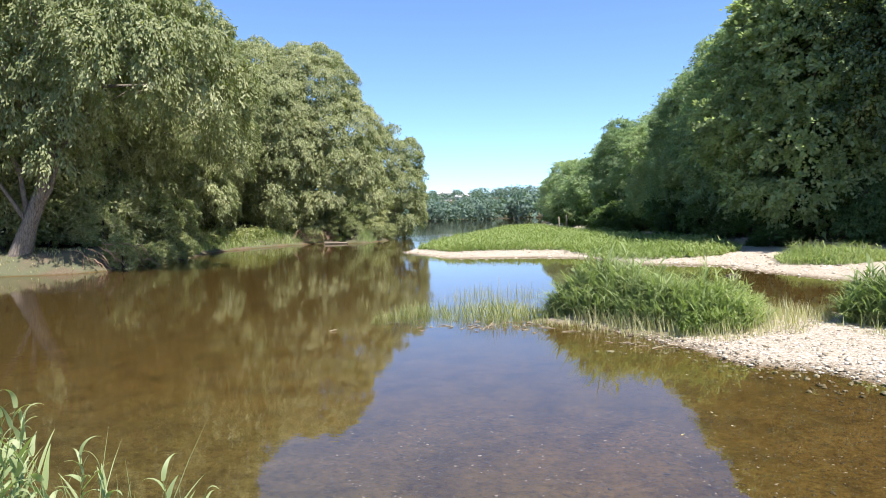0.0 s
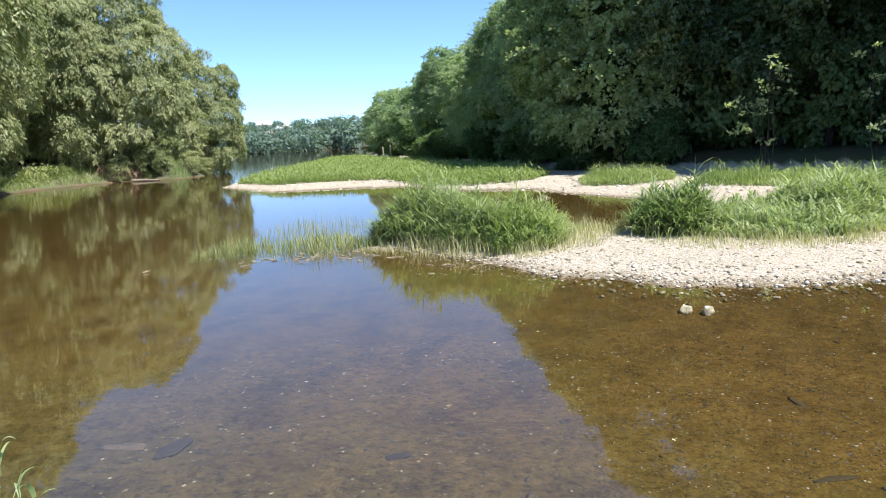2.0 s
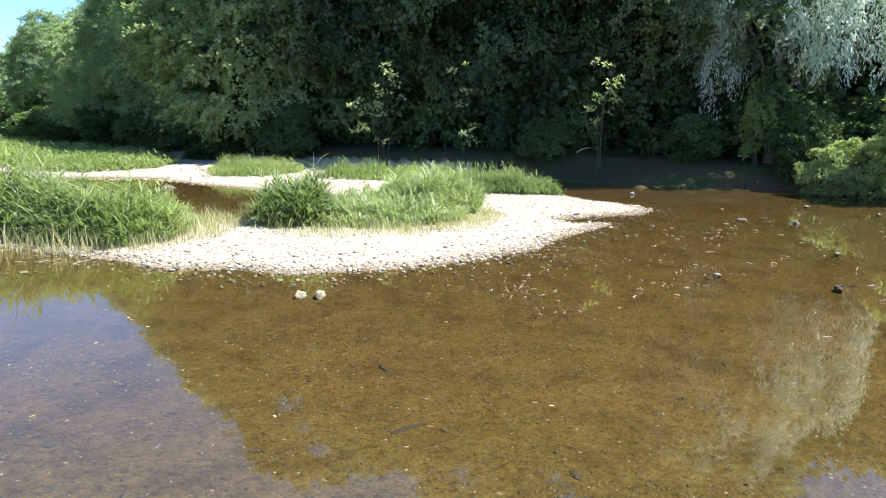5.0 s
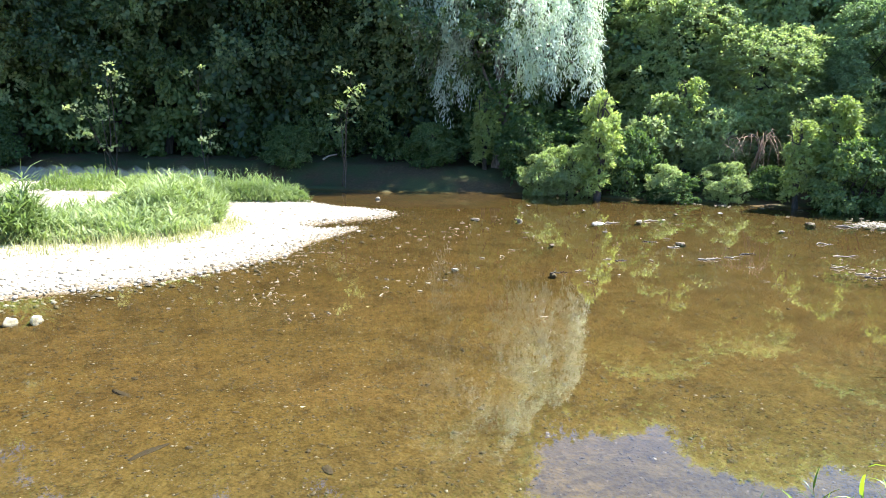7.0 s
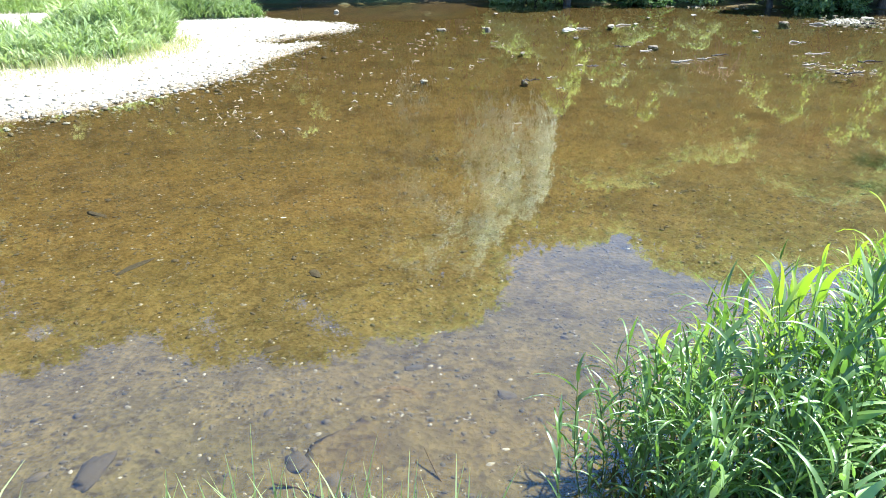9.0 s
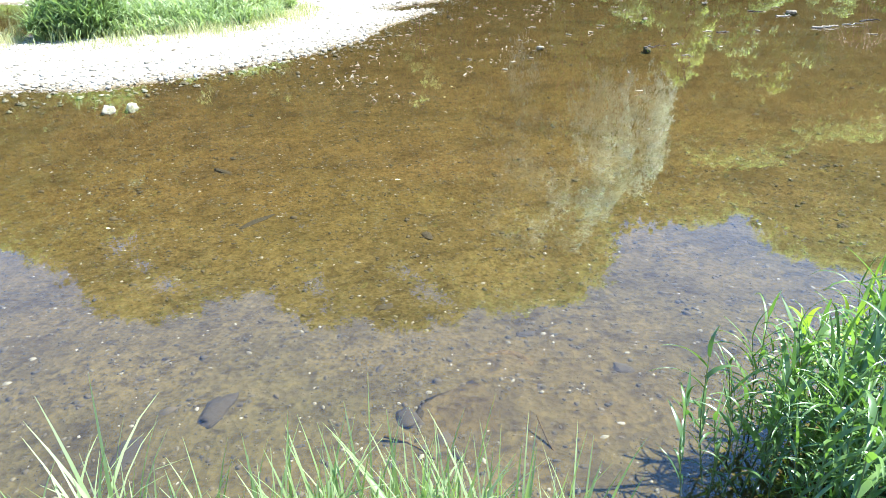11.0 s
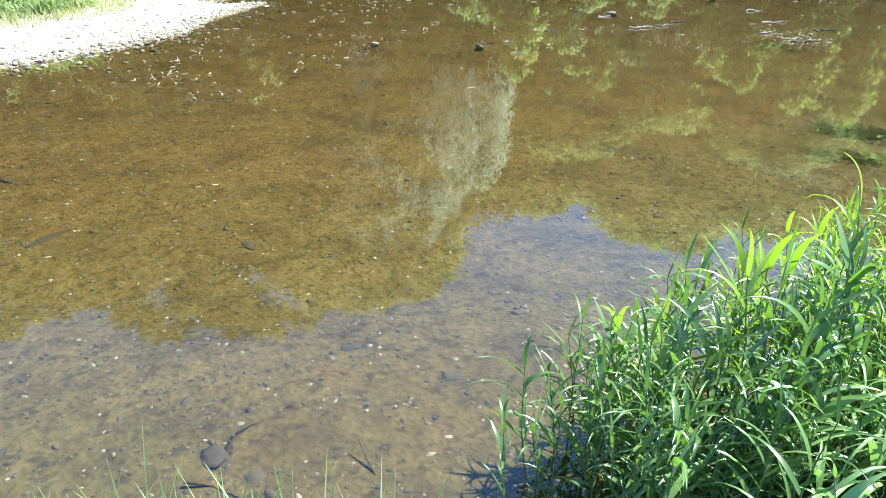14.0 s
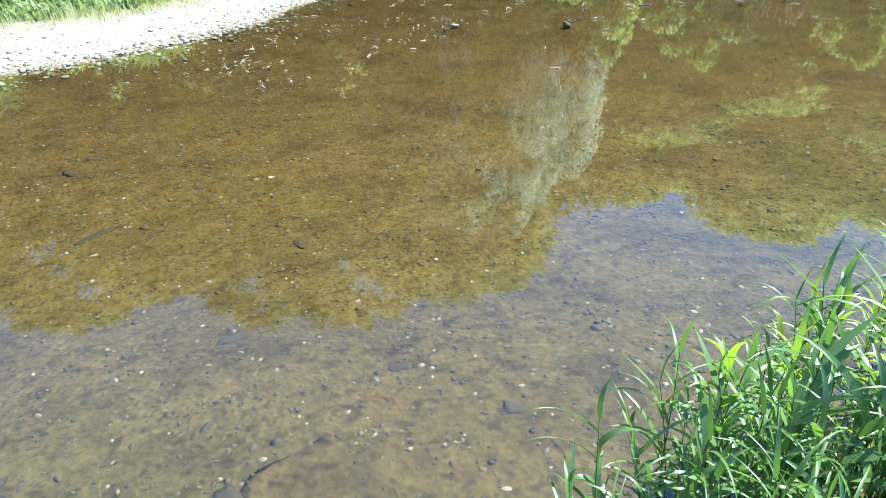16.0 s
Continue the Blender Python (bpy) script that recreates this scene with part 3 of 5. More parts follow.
def crown_leaves(lobes, n_sprays, per, spread, leaf, width, droop, rng, shell=0.62):
    """Leaves in sprays on the shells of uneven lobes. droop: how far twigs hang."""
    C = np.array([l[:3] for l in lobes], float)
    R = np.array([l[3:6] for l in lobes], float)
    area = (R[:, 0] * R[:, 2])
    which = rng.choice(len(lobes), n_sprays, p=area / area.sum())
    d = rand_dirs(n_sprays, rng)
    d[:, 2] = np.where((d[:, 2] < -0.25) & (rng.random(n_sprays) < 0.6), -d[:, 2], d[:, 2])
    rad = shell + (1.05 - shell) * rng.random(n_sprays) ** 0.6
    lump = 1 + 0.20 * np.sin(d[:, 0] * 5 + which * 1.7) * np.cos(d[:, 1] * 5 + which) + 0.10 * np.sin(d[:, 2] * 9 + which * 2.3)
    P = C[which] + d * R[which] * (rad * lump)[:, None]
    T = unit(d * np.array([1, 1, 0.6]) + rand_dirs(n_sprays, rng) * 0.55 - np.array([0, 0, 1.0]) * droop)
    m = n_sprays * per
    s = rng.random((n_sprays, per, 1))
    pts = P[:, None, :] + T[:, None, :] * s * spread * 3.0 + rng.normal(size=(n_sprays, per, 3)) * spread
    D = unit(T[:, None, :] * 0.6 + rng.normal(size=(n_sprays, per, 3)) * 0.7 - np.array([0, 0, 0.35]))
    sz = rng.uniform(0.7, 1.25, m)
    face = np.repeat(unit(d + np.array([0, 0, 0.45])), per, axis=0)
    return leaf_quads(pts.reshape(m, 3), D.reshape(m, 3), leaf * sz, width * sz, rng, face=face)


def shell_spots(lobes, r, rng, low=-0.5, gap=0.0):
    """Evenly spread places, and the way out from them, on the joint outside of a crown's lobes."""
    C = np.array([l[:3] for l in lobes], float)
    R = np.array([l[3:6] for l in lobes], float)
    area = R[:, 0] * R[:, 2]
    n = int(26 * area.sum() * 4 / (r * r)) + 200
    which = rng.choice(len(lobes), n, p=area / area.sum())
    d = rand_dirs(n, rng)
    ok = (d[:, 2] > low) | (rng.random(n) < 0.12)
    d, which = d[ok], which[ok]
    P = C[which] + d * R[which] * rng.uniform(0.90, 1.08, (len(d), 1))
    far = np.full(len(P), 9.0)
    for i in range(len(C)):
        q = np.linalg.norm((P - C[i]) / R[i], axis=1)
        far = np.minimum(far, np.where(which == i, 9.0, q))
    ok = far > 0.86
    P, N = P[ok], unit(d[ok] / R[which[ok]])
    if gap:
        ok = billow(P, r * 5.0, rng) > gap
        P, N = P[ok], N[ok]
    chosen, free = [], np.ones(len(P), bool)
    for i in range(len(P)):
        if free[i]:
            chosen.append(i)
            free &= ((P - P[i]) ** 2).sum(1) > (r * 1.12) ** 2
    return P[chosen], N[chosen]


def bough_leaves(P, N, r, per, leaf, width, rng, droop=0.35, spray=0.4, strand=0.0, flat=0.7, up=0.5, far=1.3):
    """Leaves gathered on small domes, one dome a bough, some on sprays that stand out of it or hang from it."""
    n = len(P)
    size = r * rng.uniform(0.65, 1.35, n)
    A = unit(N + np.array([0, 0, up]))
    k = 9
    axes = unit(A[:, None, :] * 0.8 + rng.normal(size=(n, k, 3)) * 0.6)
    reach = rng.uniform(0.3, far, (n, k))
    b = np.repeat(np.arange(n), per)
    m = len(b)
    z1 = np.array([0, 0, 1.0])
    e = unit(A[b] * 0.75 + rand_dirs(m, rng))
    pos = P[b] + e * (size[b] * (0.60 + 0.42 * np.sqrt(rng.random(m))))[:, None] * np.array([1, 1, flat])
    j = rng.integers(0, k, m)
    u = rng.random(m)
    out = rng.random(m) < spray
    ax = axes[b, j]
    if strand > 0:
        ln = strand * reach[b, j] * u
        line = P[b] + ax * (size[b] * 0.9)[:, None] + (ax * np.array([1, 1, 0]) * 0.22 - z1) * ln[:, None] + rng.normal(size=(m, 3)) * (0.05 + 0.05 * r)
        D = unit(ax * np.array([0.35, 0.35, 0]) - z1 + rng.normal(size=(m, 3)) * 0.4)
    else:
        ln = size[b] * (0.75 + reach[b, j] * u)
        line = P[b] + ax * ln[:, None] * np.array([1, 1, flat]) - z1 * (droop * size[b] * u * u * 0.8)[:, None] + rng.normal(size=(m, 3)) * (0.10 * r)
        D = unit(ax * 0.8 + rng.normal(size=(m, 3)) * 0.6 - z1 * droop)
    pos = np.where(out[:, None], line, pos)
    D0 = unit(e * 0.35 + rng.normal(size=(m, 3)) * 0.7 - z1 * (droop + (0.8 if strand > 0 else 0)))
    D = np.where(out[:, None], D, D0)
    face = np.where(out[:, None], unit(A[b] + ax * 0.3), e)
    sz = rng.uniform(0.7, 1.3, m)
    return leaf_quads(pos, D, leaf * sz, width * sz, rng, face=face)


def make_tree(name, trunk_pts, trunk_r, lobes, leaves, leaf_mat, bark, label, category, rng, limbs=True, group=""):
    """A tree: a tapered trunk with a limb to each lobe, and a crown of single leaves."""
    root = new(name)
    root.empty_display_size = 0.2
    k = len(trunk_pts)
    pieces = [tube(trunk_pts, [trunk_r * (1 - 0.72 * i / (k - 1)) * (1.35 if i == 0 else 1) for i in range(k)], 10, rng, 0.10)]
    if limbs:
        for i, l in enumerate(lobes):
            a = trunk_pts[min(k - 1, max(1, 1 + i % max(1, k - 1)))]
            r = trunk_r * rng.uniform(0.22, 0.36)
            tip = np.array(l[:3]) + rng.uniform(-0.3, 0.3, 3)
            pieces.append(tube(curve(a, tip, 0.35, 6, rng, 0.22), [r * (1 - 0.8 * j / 5) for j in range(6)], 6, rng, 0.08))
            for _ in range(3):
                e = np.array(l[:3]) + rand_dirs(1, rng)[0] * np.array(l[3:6]) * 0.85
                pieces.append(tube(curve(tip * 0.6 + np.array(a) * 0.4, e, 0.2, 4, rng, 0.15), [r * 0.35, r * 0.25, r * 0.16, r * 0.06], 5, rng))
    V, F = join(*pieces)
    part("trunk", mesh_np("trunk", V, F, bark, smooth=True), root)
    V, F = leaves
    part("crown", mesh_np("crown", V, F, leaf_mat), root)
    return tagged(root, label, category, group)


def lobes_for(height, width, n, base, rng, deep=1.0, puff=1.0):
    """Uneven lobes that fill a crown from base to height."""
    out = []
    for i in range(n):
        t = (i + 0.5) / n
        z = base + (height - base) * (0.12 + 0.80 * t)
        w = width * (0.55 + 0.45 * math.sin(math.pi * (0.2 + 0.72 * t))) * 0.5
        a = i * 2.4 + rng.uniform(-0.5, 0.5)
        rr = w * rng.uniform(0.34, 0.58) * puff
        off = max(0.0, w - rr * 0.8) * rng.uniform(0.55, 1.0)
        rz = (height - base) * rng.uniform(0.09, 0.16) * puff
        out.append((math.cos(a) * off, math.sin(a) * off * deep, min(z, height - rz * 0.9), rr, rr * deep, rz))
    return out


def broad_tree(name, height, width, base, mat, label, category, seed, per=420, r=0.55, leaf=0.13, wid=0.085, n=15, bark=None, group="", puff=1.35, gap=-0.5, spray=0.6, droop=0.45):
    rng = np.random.default_rng(seed)
    lobes = lobes_for(height, width, n, base, rng, puff=puff)
    top = height * 0.86
    trunk = [(0, 0, -0.3), (0.1, 0.05, height * 0.2), (-0.1, 0.15, height * 0.45), (0.1, 0.0, height * 0.68), (0.05, 0.1, top)]
    P, N = shell_spots(lobes, r, rng, -0.55, gap)
    lv = bough_leaves(P, N, r, per, leaf, wid, rng, droop, spray)
    return make_tree(name, trunk, 0.018 * height + 0.05, lobes, lv, mat, bark or M_TWIG, label, category, rng, group=group)


def willow_tree(name, stem, girth, lobes, mat, label, seed, per=600, r=0.9, leaf=0.22, wid=0.075, strand=0.9, spray=0.4, gap=-0.75, bark=None, group=""):
    rng = np.random.default_rng(seed)
    P, N = shell_spots(lobes, r, rng, -0.6, gap)
    lv = bough_leaves(P, N, r, per, leaf, wid, rng, 0.5, spray, strand, 0.85, far=1.0)
    return make_tree(name, stem, girth, lobes, lv, mat, bark or M_BARK, label, "tree", rng, group=group)


def at(x, y, rz=0.0, s=1.0, dz=0.0, sz=None):
    z = float(land(np.array([x]), np.array([y]))[0][0])
    return Matrix.LocRotScale((x, y, max(z, 0) + dz), Euler((0, 0, radians(rz))), (s, s, sz or s))


def put(ob, m):
    ob.matrix_basis = m
    return ob


SILVER = (24.4, 10.5, -65, 1.0)
RIGHT_WOOD, LEFT_WOOD = "trees of the right bank wood", "willows of the left bank"
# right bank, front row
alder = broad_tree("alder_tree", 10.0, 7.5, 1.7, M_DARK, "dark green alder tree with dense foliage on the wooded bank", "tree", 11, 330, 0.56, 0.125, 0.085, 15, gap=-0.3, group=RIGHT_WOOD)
poplar = broad_tree("poplar_tree", 10.0, 7.0, 0.8, M_BLUE, "blue-green leafy poplar tree on the wooded bank", "tree", 12, 330, 0.52, 0.12, 0.085, 14, puff=1.4, gap=-0.45, group=RIGHT_WOOD)
ash = broad_tree("ash_tree", 9.0, 6.5, 0.7, M_MAPLE, "bright yellow-green ash tree leaning over the river bank", "tree", 13, 230, 0.44, 0.15, 0.09, 16, gap=-0.75, spray=0.75, group=RIGHT_WOOD)
distant = broad_tree("poplar_tree", 10.0, 8.0, 0.4, M_BLUE, "green poplar tree far along the wooded bank", "tree", 18, 150, 0.70, 0.24, 0.17, 14, gap=-0.8, group=RIGHT_WOOD)
# filler trees whose dark leaf colour deepens the shade inside the wood
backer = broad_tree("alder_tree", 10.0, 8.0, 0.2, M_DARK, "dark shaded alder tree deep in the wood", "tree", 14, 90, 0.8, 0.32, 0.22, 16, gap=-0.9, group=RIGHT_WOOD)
thick = broad_tree("ash_tree", 10.0, 8.0, 0.2, M_MAPLE, "yellow-green ash tree standing back from the river bank", "tree", 28, 150, 0.7, 0.28, 0.19, 18, gap=-0.95, group=RIGHT_WOOD)
CURTAINS = [(-2.6, 0.2, 7.4, 0.95, 0.95, 2.9), (-1.1, -0.5, 6.4, 0.85, 0.85, 2.9), (0.5, -0.2, 6.3, 0.8, 0.8, 2.3), (1.5, 0.4, 5.0, 0.95, 0.95, 2.2), (2.6, 0.9, 5.9, 0.8, 0.8, 2.0), (2.7, 0.3, 4.2, 0.65, 0.65, 1.4), (-1.9, 0.9, 9.6, 0.75, 0.75, 1.7), (0.2, 1.0, 9.2, 0.7, 0.7, 1.8), (1.3, 0.9, 8.0, 0.6, 0.6, 1.3), (-1.9, 0.6, 3.9, 0.55, 0.55, 1.0)]
silver = willow_tree("silver_willow", [(0, 0.8, -0.3), (0.2, 0.8, 2.2), (-0.2, 0.7, 4.6), (0.1, 0.6, 7.0), (0, 0.5, 9.4)], 0.26, CURTAINS, M_SILVER, "silvery grey willow with hanging branches over the water", 15, 190, 0.40, 0.15, 0.042, 1.0, 0.7, -0.42, group=RIGHT_WOOD)
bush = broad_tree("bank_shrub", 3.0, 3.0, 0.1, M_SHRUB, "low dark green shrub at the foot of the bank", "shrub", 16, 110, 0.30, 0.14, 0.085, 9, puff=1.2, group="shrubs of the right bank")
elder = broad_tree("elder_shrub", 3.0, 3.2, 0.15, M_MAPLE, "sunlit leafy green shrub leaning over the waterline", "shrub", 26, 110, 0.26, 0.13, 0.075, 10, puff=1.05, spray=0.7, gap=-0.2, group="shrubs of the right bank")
sapling = broad_tree("ash_sapling", 4.2, 1.35, 0.2, M_YOUNG, "slender bright yellow-green ash sapling at the waterside", "shrub", 17, 60, 0.17, 0.14, 0.07, 13, puff=0.85, spray=0.75, gap=-0.4, group="shrubs of the right bank")
# tree, place, turn, height over that of its kind
BIG = [
    (distant, 14.5, 142, 0, 0.65), (distant, 11.0, 120, 40, 0.65), (distant, 9.8, 102, 90, 0.68), (distant, 9.4, 88, 160, 0.66), (distant, 9.8, 76, 230, 0.66), (distant, 10.2, 65, 300, 0.66), (poplar, 10.9, 55.5, 10, 0.68),
    (poplar, 11.9, 47.5, 80, 0.76), (poplar, 12.9, 41.0, 30, 0.86), (poplar, 13.8, 36.0, 140, 0.98), (ash, 14.6, 31.4, 200, 1.34), (alder, 17.2, 29.6, 60, 1.36), (alder, 19.8, 26.4, 120, 1.40),
    (alder, 22.6, 23.0, 260, 1.50), (alder, 25.2, 19.2, 20, 1.45), (alder, 26.0, 15.0, 320, 1.42), (poplar, 29.0, 15.0, 320, 1.40),
    (ash, 29.8, 5.6, 40, 0.74), (ash, 29.2, 2.0, 150, 0.62), (poplar, 29.8, -2.6, 240, 0.56), (ash, 30.8, -7.2, 290, 0.66), (ash, 32.0, -13.0, 20, 0.7), (poplar, 33.5, -21.0, 70, 0.7),
    (ash, 33.6, 7.4, 200, 1.22), (ash, 34.6, 1.8, 10, 1.16), (poplar, 35.0, -3.4, 90, 1.04), (ash, 36.0, -8.8, 330, 1.2), (ash, 38.0, -15.0, 120, 1.25), (poplar, 40.0, -24.0, 30, 1.2),
]


def plant_all(rows):
    """Copies first, so that the prototype keeps a scale of one while it is copied."""
    first = {}
    for proto, m in rows:
        if proto not in first:
            first[proto] = m
        else:
            copy_thing(proto, m)
    for proto, m in first.items():
        proto.matrix_basis = m


rows = [(t, at(x, y, rz, 0.25 + 0.78 * s, 0, s * (1 + 0.09 * math.sin(i * 2.4)))) for i, (t, x, y, rz, s) in enumerate(BIG)]
rows += [(silver, at(*SILVER))]
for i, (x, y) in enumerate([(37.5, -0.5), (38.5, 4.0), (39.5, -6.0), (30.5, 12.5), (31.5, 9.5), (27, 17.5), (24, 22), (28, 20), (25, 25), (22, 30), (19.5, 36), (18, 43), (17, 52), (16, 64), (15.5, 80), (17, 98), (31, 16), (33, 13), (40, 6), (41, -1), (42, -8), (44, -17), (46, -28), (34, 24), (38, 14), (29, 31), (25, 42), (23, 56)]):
    # paler ash trees below y = 8 paint the brighter end of the wood
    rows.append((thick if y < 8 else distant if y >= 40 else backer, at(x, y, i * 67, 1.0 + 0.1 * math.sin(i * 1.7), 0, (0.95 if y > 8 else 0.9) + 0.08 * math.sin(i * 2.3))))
plant_all(rows)
shrubs = []
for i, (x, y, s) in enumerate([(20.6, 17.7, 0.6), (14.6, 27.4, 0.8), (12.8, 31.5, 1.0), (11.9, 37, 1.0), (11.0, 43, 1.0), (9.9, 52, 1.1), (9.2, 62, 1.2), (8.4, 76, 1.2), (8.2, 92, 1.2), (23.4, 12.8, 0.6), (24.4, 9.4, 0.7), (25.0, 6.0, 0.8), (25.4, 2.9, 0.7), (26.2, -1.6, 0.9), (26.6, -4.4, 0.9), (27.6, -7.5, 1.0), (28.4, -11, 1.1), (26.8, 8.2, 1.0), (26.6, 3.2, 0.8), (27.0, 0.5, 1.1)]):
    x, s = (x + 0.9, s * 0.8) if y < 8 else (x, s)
    # pale elders instead of dark shrubs below y = 8: brightness by leaf colour
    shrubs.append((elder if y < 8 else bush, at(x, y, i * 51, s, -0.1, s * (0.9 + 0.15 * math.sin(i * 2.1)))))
for i, (x, y, s) in enumerate([(25.0, -0.75, 0.80), (24.6, 0.2, 0.64), (23.3, 6.2, 0.85), (25.4, -2.75, 0.95), (26.9, -4.2, 1.0), (26.3, 4.0, 0.8), (24.3, 11.0, 0.7)]):
    shrubs.append((sapling, at(x, y, i * 83, s)))
edge = [(24.6, -2.6), (24.2, 1.7), (23.5, 4.3), (23.7, 7.4), (22.3, 10), (20.7, 13.2), (19.2, 16), (17.0, 19.6), (14.8, 23.6), (12.6, 28), (11.4, 34), (9.9, 44), (8.6, 56)]
srng = np.random.default_rng(19)
for (ax, ay), (bx, by) in zip(edge, edge[1:]):
    n = max(1, int(math.hypot(bx - ax, by - ay) / 2.1))
    for j in range(n):
        t = (j + srng.uniform(0.2, 0.8)) / n
        s = srng.uniform(0.5, 1.35)
        if by > 9.5 and srng.random() < 0.85:
            continue
        if by < 8:
            s *= 0.6
        shrubs.append((elder if srng.random() < (0.25 if by < 9 else 0.15) else bush, at(ax + (bx - ax) * t + srng.uniform(0.1, 1.6), ay + (by - ay) * t + srng.uniform(0.0, 1.0), srng.uniform(0, 360), s, -0.4, s * srng.uniform(0.6, 1.2))))
for x, y, s, r in [(23.3, 8.3, 0.5, 10), (23.5, 7.3, 0.62, 120), (24.6, 8.9, 0.55, 200), (26.4, 5.2, 0.95, 60), (26.9, 3.0, 0.9, 300), (27.6, -0.4, 0.9, 20), (27.8, -3.0, 0.95, 170), (24.3, 4.2, 0.4, 0), (24.9, 2.4, 0.45, 90)]:
    shrubs.append((elder, at(x, y, r, s, -0.15, s)))
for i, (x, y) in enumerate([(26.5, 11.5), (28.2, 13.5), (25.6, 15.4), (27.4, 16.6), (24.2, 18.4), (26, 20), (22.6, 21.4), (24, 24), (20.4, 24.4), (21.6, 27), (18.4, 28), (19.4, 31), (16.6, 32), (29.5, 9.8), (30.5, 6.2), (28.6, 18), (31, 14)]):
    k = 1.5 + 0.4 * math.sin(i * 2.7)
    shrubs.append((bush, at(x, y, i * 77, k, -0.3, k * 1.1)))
plant_all(shrubs)



def hazel_shoot(base, tips, seed):
    """Slender stems that lean out of the wood's edge, each with a loose tuft of large leaves."""
    rng = np.random.default_rng(seed)
    root = new("hazel_shoot")
    z = float(land(np.array([base[0]]), np.array([base[1]]))[0][0])
    root.matrix_basis = pose(base[0], base[1], max(z, 0))
    T = np.array(tips, float) - np.array([base[0], base[1], max(z, 0)])
    stems, P, N = [], [], []
    for tip in T:
        line = curve((rng.normal() * 0.08, rng.normal() * 0.08, -0.2), tip, 0.35, 7, rng, 0.06)
        stems.append(tube(line, [0.026, 0.022, 0.018, 0.014, 0.011, 0.008, 0.004], 6, rng, 0.1))
        for k in range(5):
            q = line[6 - k // 2] + rng.normal(size=3) * np.array([0.28, 0.28, 0.18])
            stems.append(tube([line[5 - k // 2], (line[5 - k // 2] + q) / 2 + [0, 0, 0.05], q], [0.006, 0.005, 0.003], 5))
            P.append(q)
            N.append((rng.normal() * 0.4, rng.normal() * 0.4, 1.0))
    V, F = join(*stems)
    part("stem", mesh_np("stem", V, F, M_TWIG, smooth=True), root)
    V, F = bough_leaves(np.array(P), unit(np.array(N)), 0.16, 15, 0.14, 0.09, rng, 0.3, 0.5, flat=0.5)
    part("crown", mesh_np("crown", V, F, M_MAPLE), root)
    return tagged(root, "slender hazel shoot with sunlit leaves before a dark wood", "shrub", "shrubs of the right bank")


hazel_shoot((16.4, 22.2), [(14.8, 21.7, 2.5), (15.4, 20.8, 3.6), (14.9, 21.2, 1.8), (15.35, 21.0, 4.0), (15.3, 21.7, 2.9)], 301)
hazel_shoot((18.0, 19.4), [(17.3, 18.8, 3.9), (17.1, 18.0, 1.6)], 302)
hazel_shoot((20.3, 14.7), [(19.0, 13.5, 3.5), (19.1, 14.0, 2.9), (19.2, 13.6, 3.9)], 303)

# left bank willows
STEM = [(-0.1, 0, -0.4), (0.55, 0, 1.3), (1.35, 0.1, 3.2), (1.9, 0.1, 5.4), (1.6, 0.2, 7.4), (1.5, 0.2, 10.0), (1.8, 0.3, 14.0)]
LEANING = [(6.4, 0, 9.6, 4.1, 3.6, 2.9), (2.0, -0.4, 11.2, 4.2, 3.6, 3.0), (-3.2, 0, 9.0, 3.8, 3.6, 3.2), (8.8, 1.6, 7.8, 2.3, 2.3, 1.7), (-5.2, 1, 5.2, 2.8, 2.8, 2.6), (3.0, 0, 14.6, 4.0, 4, 2.8), (-2.4, 0, 13.6, 4.0, 4, 3.0), (1.6, -1.5, 7.4, 1.6, 1.2, 1.4), (3.4, -1.2, 6.6, 1.6, 1.3, 1.3), (2.9, -0.8, 4.9, 1.0, 1.0, 1.3), (0.6, -1.2, 6.8, 1.5, 1.4, 1.3), (2.2, -1.8, 9.4, 2.0, 1.5, 2.0), (-1.8, -1.4, 5.4, 1.2, 1.2, 1.2)]
big_willow = willow_tree("willow_tree", STEM, 0.44, LEANING, M_WILLOW, "old leaning willow with a thick grey trunk and hanging foliage", 21, 430, 0.82, 0.22, 0.085, 1.0, 0.45, -0.55, group=LEFT_WOOD)
copy_thing(big_willow, at(-24.2, 39.0, 20, 0.85))
put(big_willow, at(-23.2, 31.4, 0, 1.0))
UPRIGHT = [(0, 0, -0.4), (0.3, -0.2, 2.2), (0.1, 0, 5.0), (-0.2, 0.2, 8.5), (0, 0, 12.5)]
DOMED = [(0, 0, 13.2, 4.3, 4.2, 4.2), (-3.2, 0.6, 11, 3.8, 3.8, 3.4), (2.9, -0.6, 9.6, 3.4, 3.4, 2.8), (3.5, -1, 6.2, 3.1, 3, 2.5), (-3.6, -1, 7, 3.4, 3, 2.9), (0, -2, 8.2, 3.6, 3, 2.8), (1.6, -1.6, 3.6, 2.7, 2.4, 2.0), (4.7, 0, 3.4, 2.1, 2.2, 2.3), (-3.4, -0.6, 3.4, 2.6, 2.4, 2.2)]
mid_willow = willow_tree("willow_tree", UPRIGHT, 0.38, DOMED, M_WILLOW, "broad olive-green willow with rounded boughs drooping to the water", 22, 560, 0.95, 0.24, 0.085, 0.9, 0.4, -0.8, group=LEFT_WOOD)
ROUND = [(0.8, 0, 7.5, 2.8, 2.8, 2.8), (1.6, -0.5, 4.6, 2.6, 2.6, 2.5), (-1.6, -0.3, 5.0, 2.4, 2.4, 2.5), (2.0, -0.4, 2.4, 2.0, 2.0, 1.9), (-0.6, -0.8, 2.4, 2.2, 2.0, 1.9)]
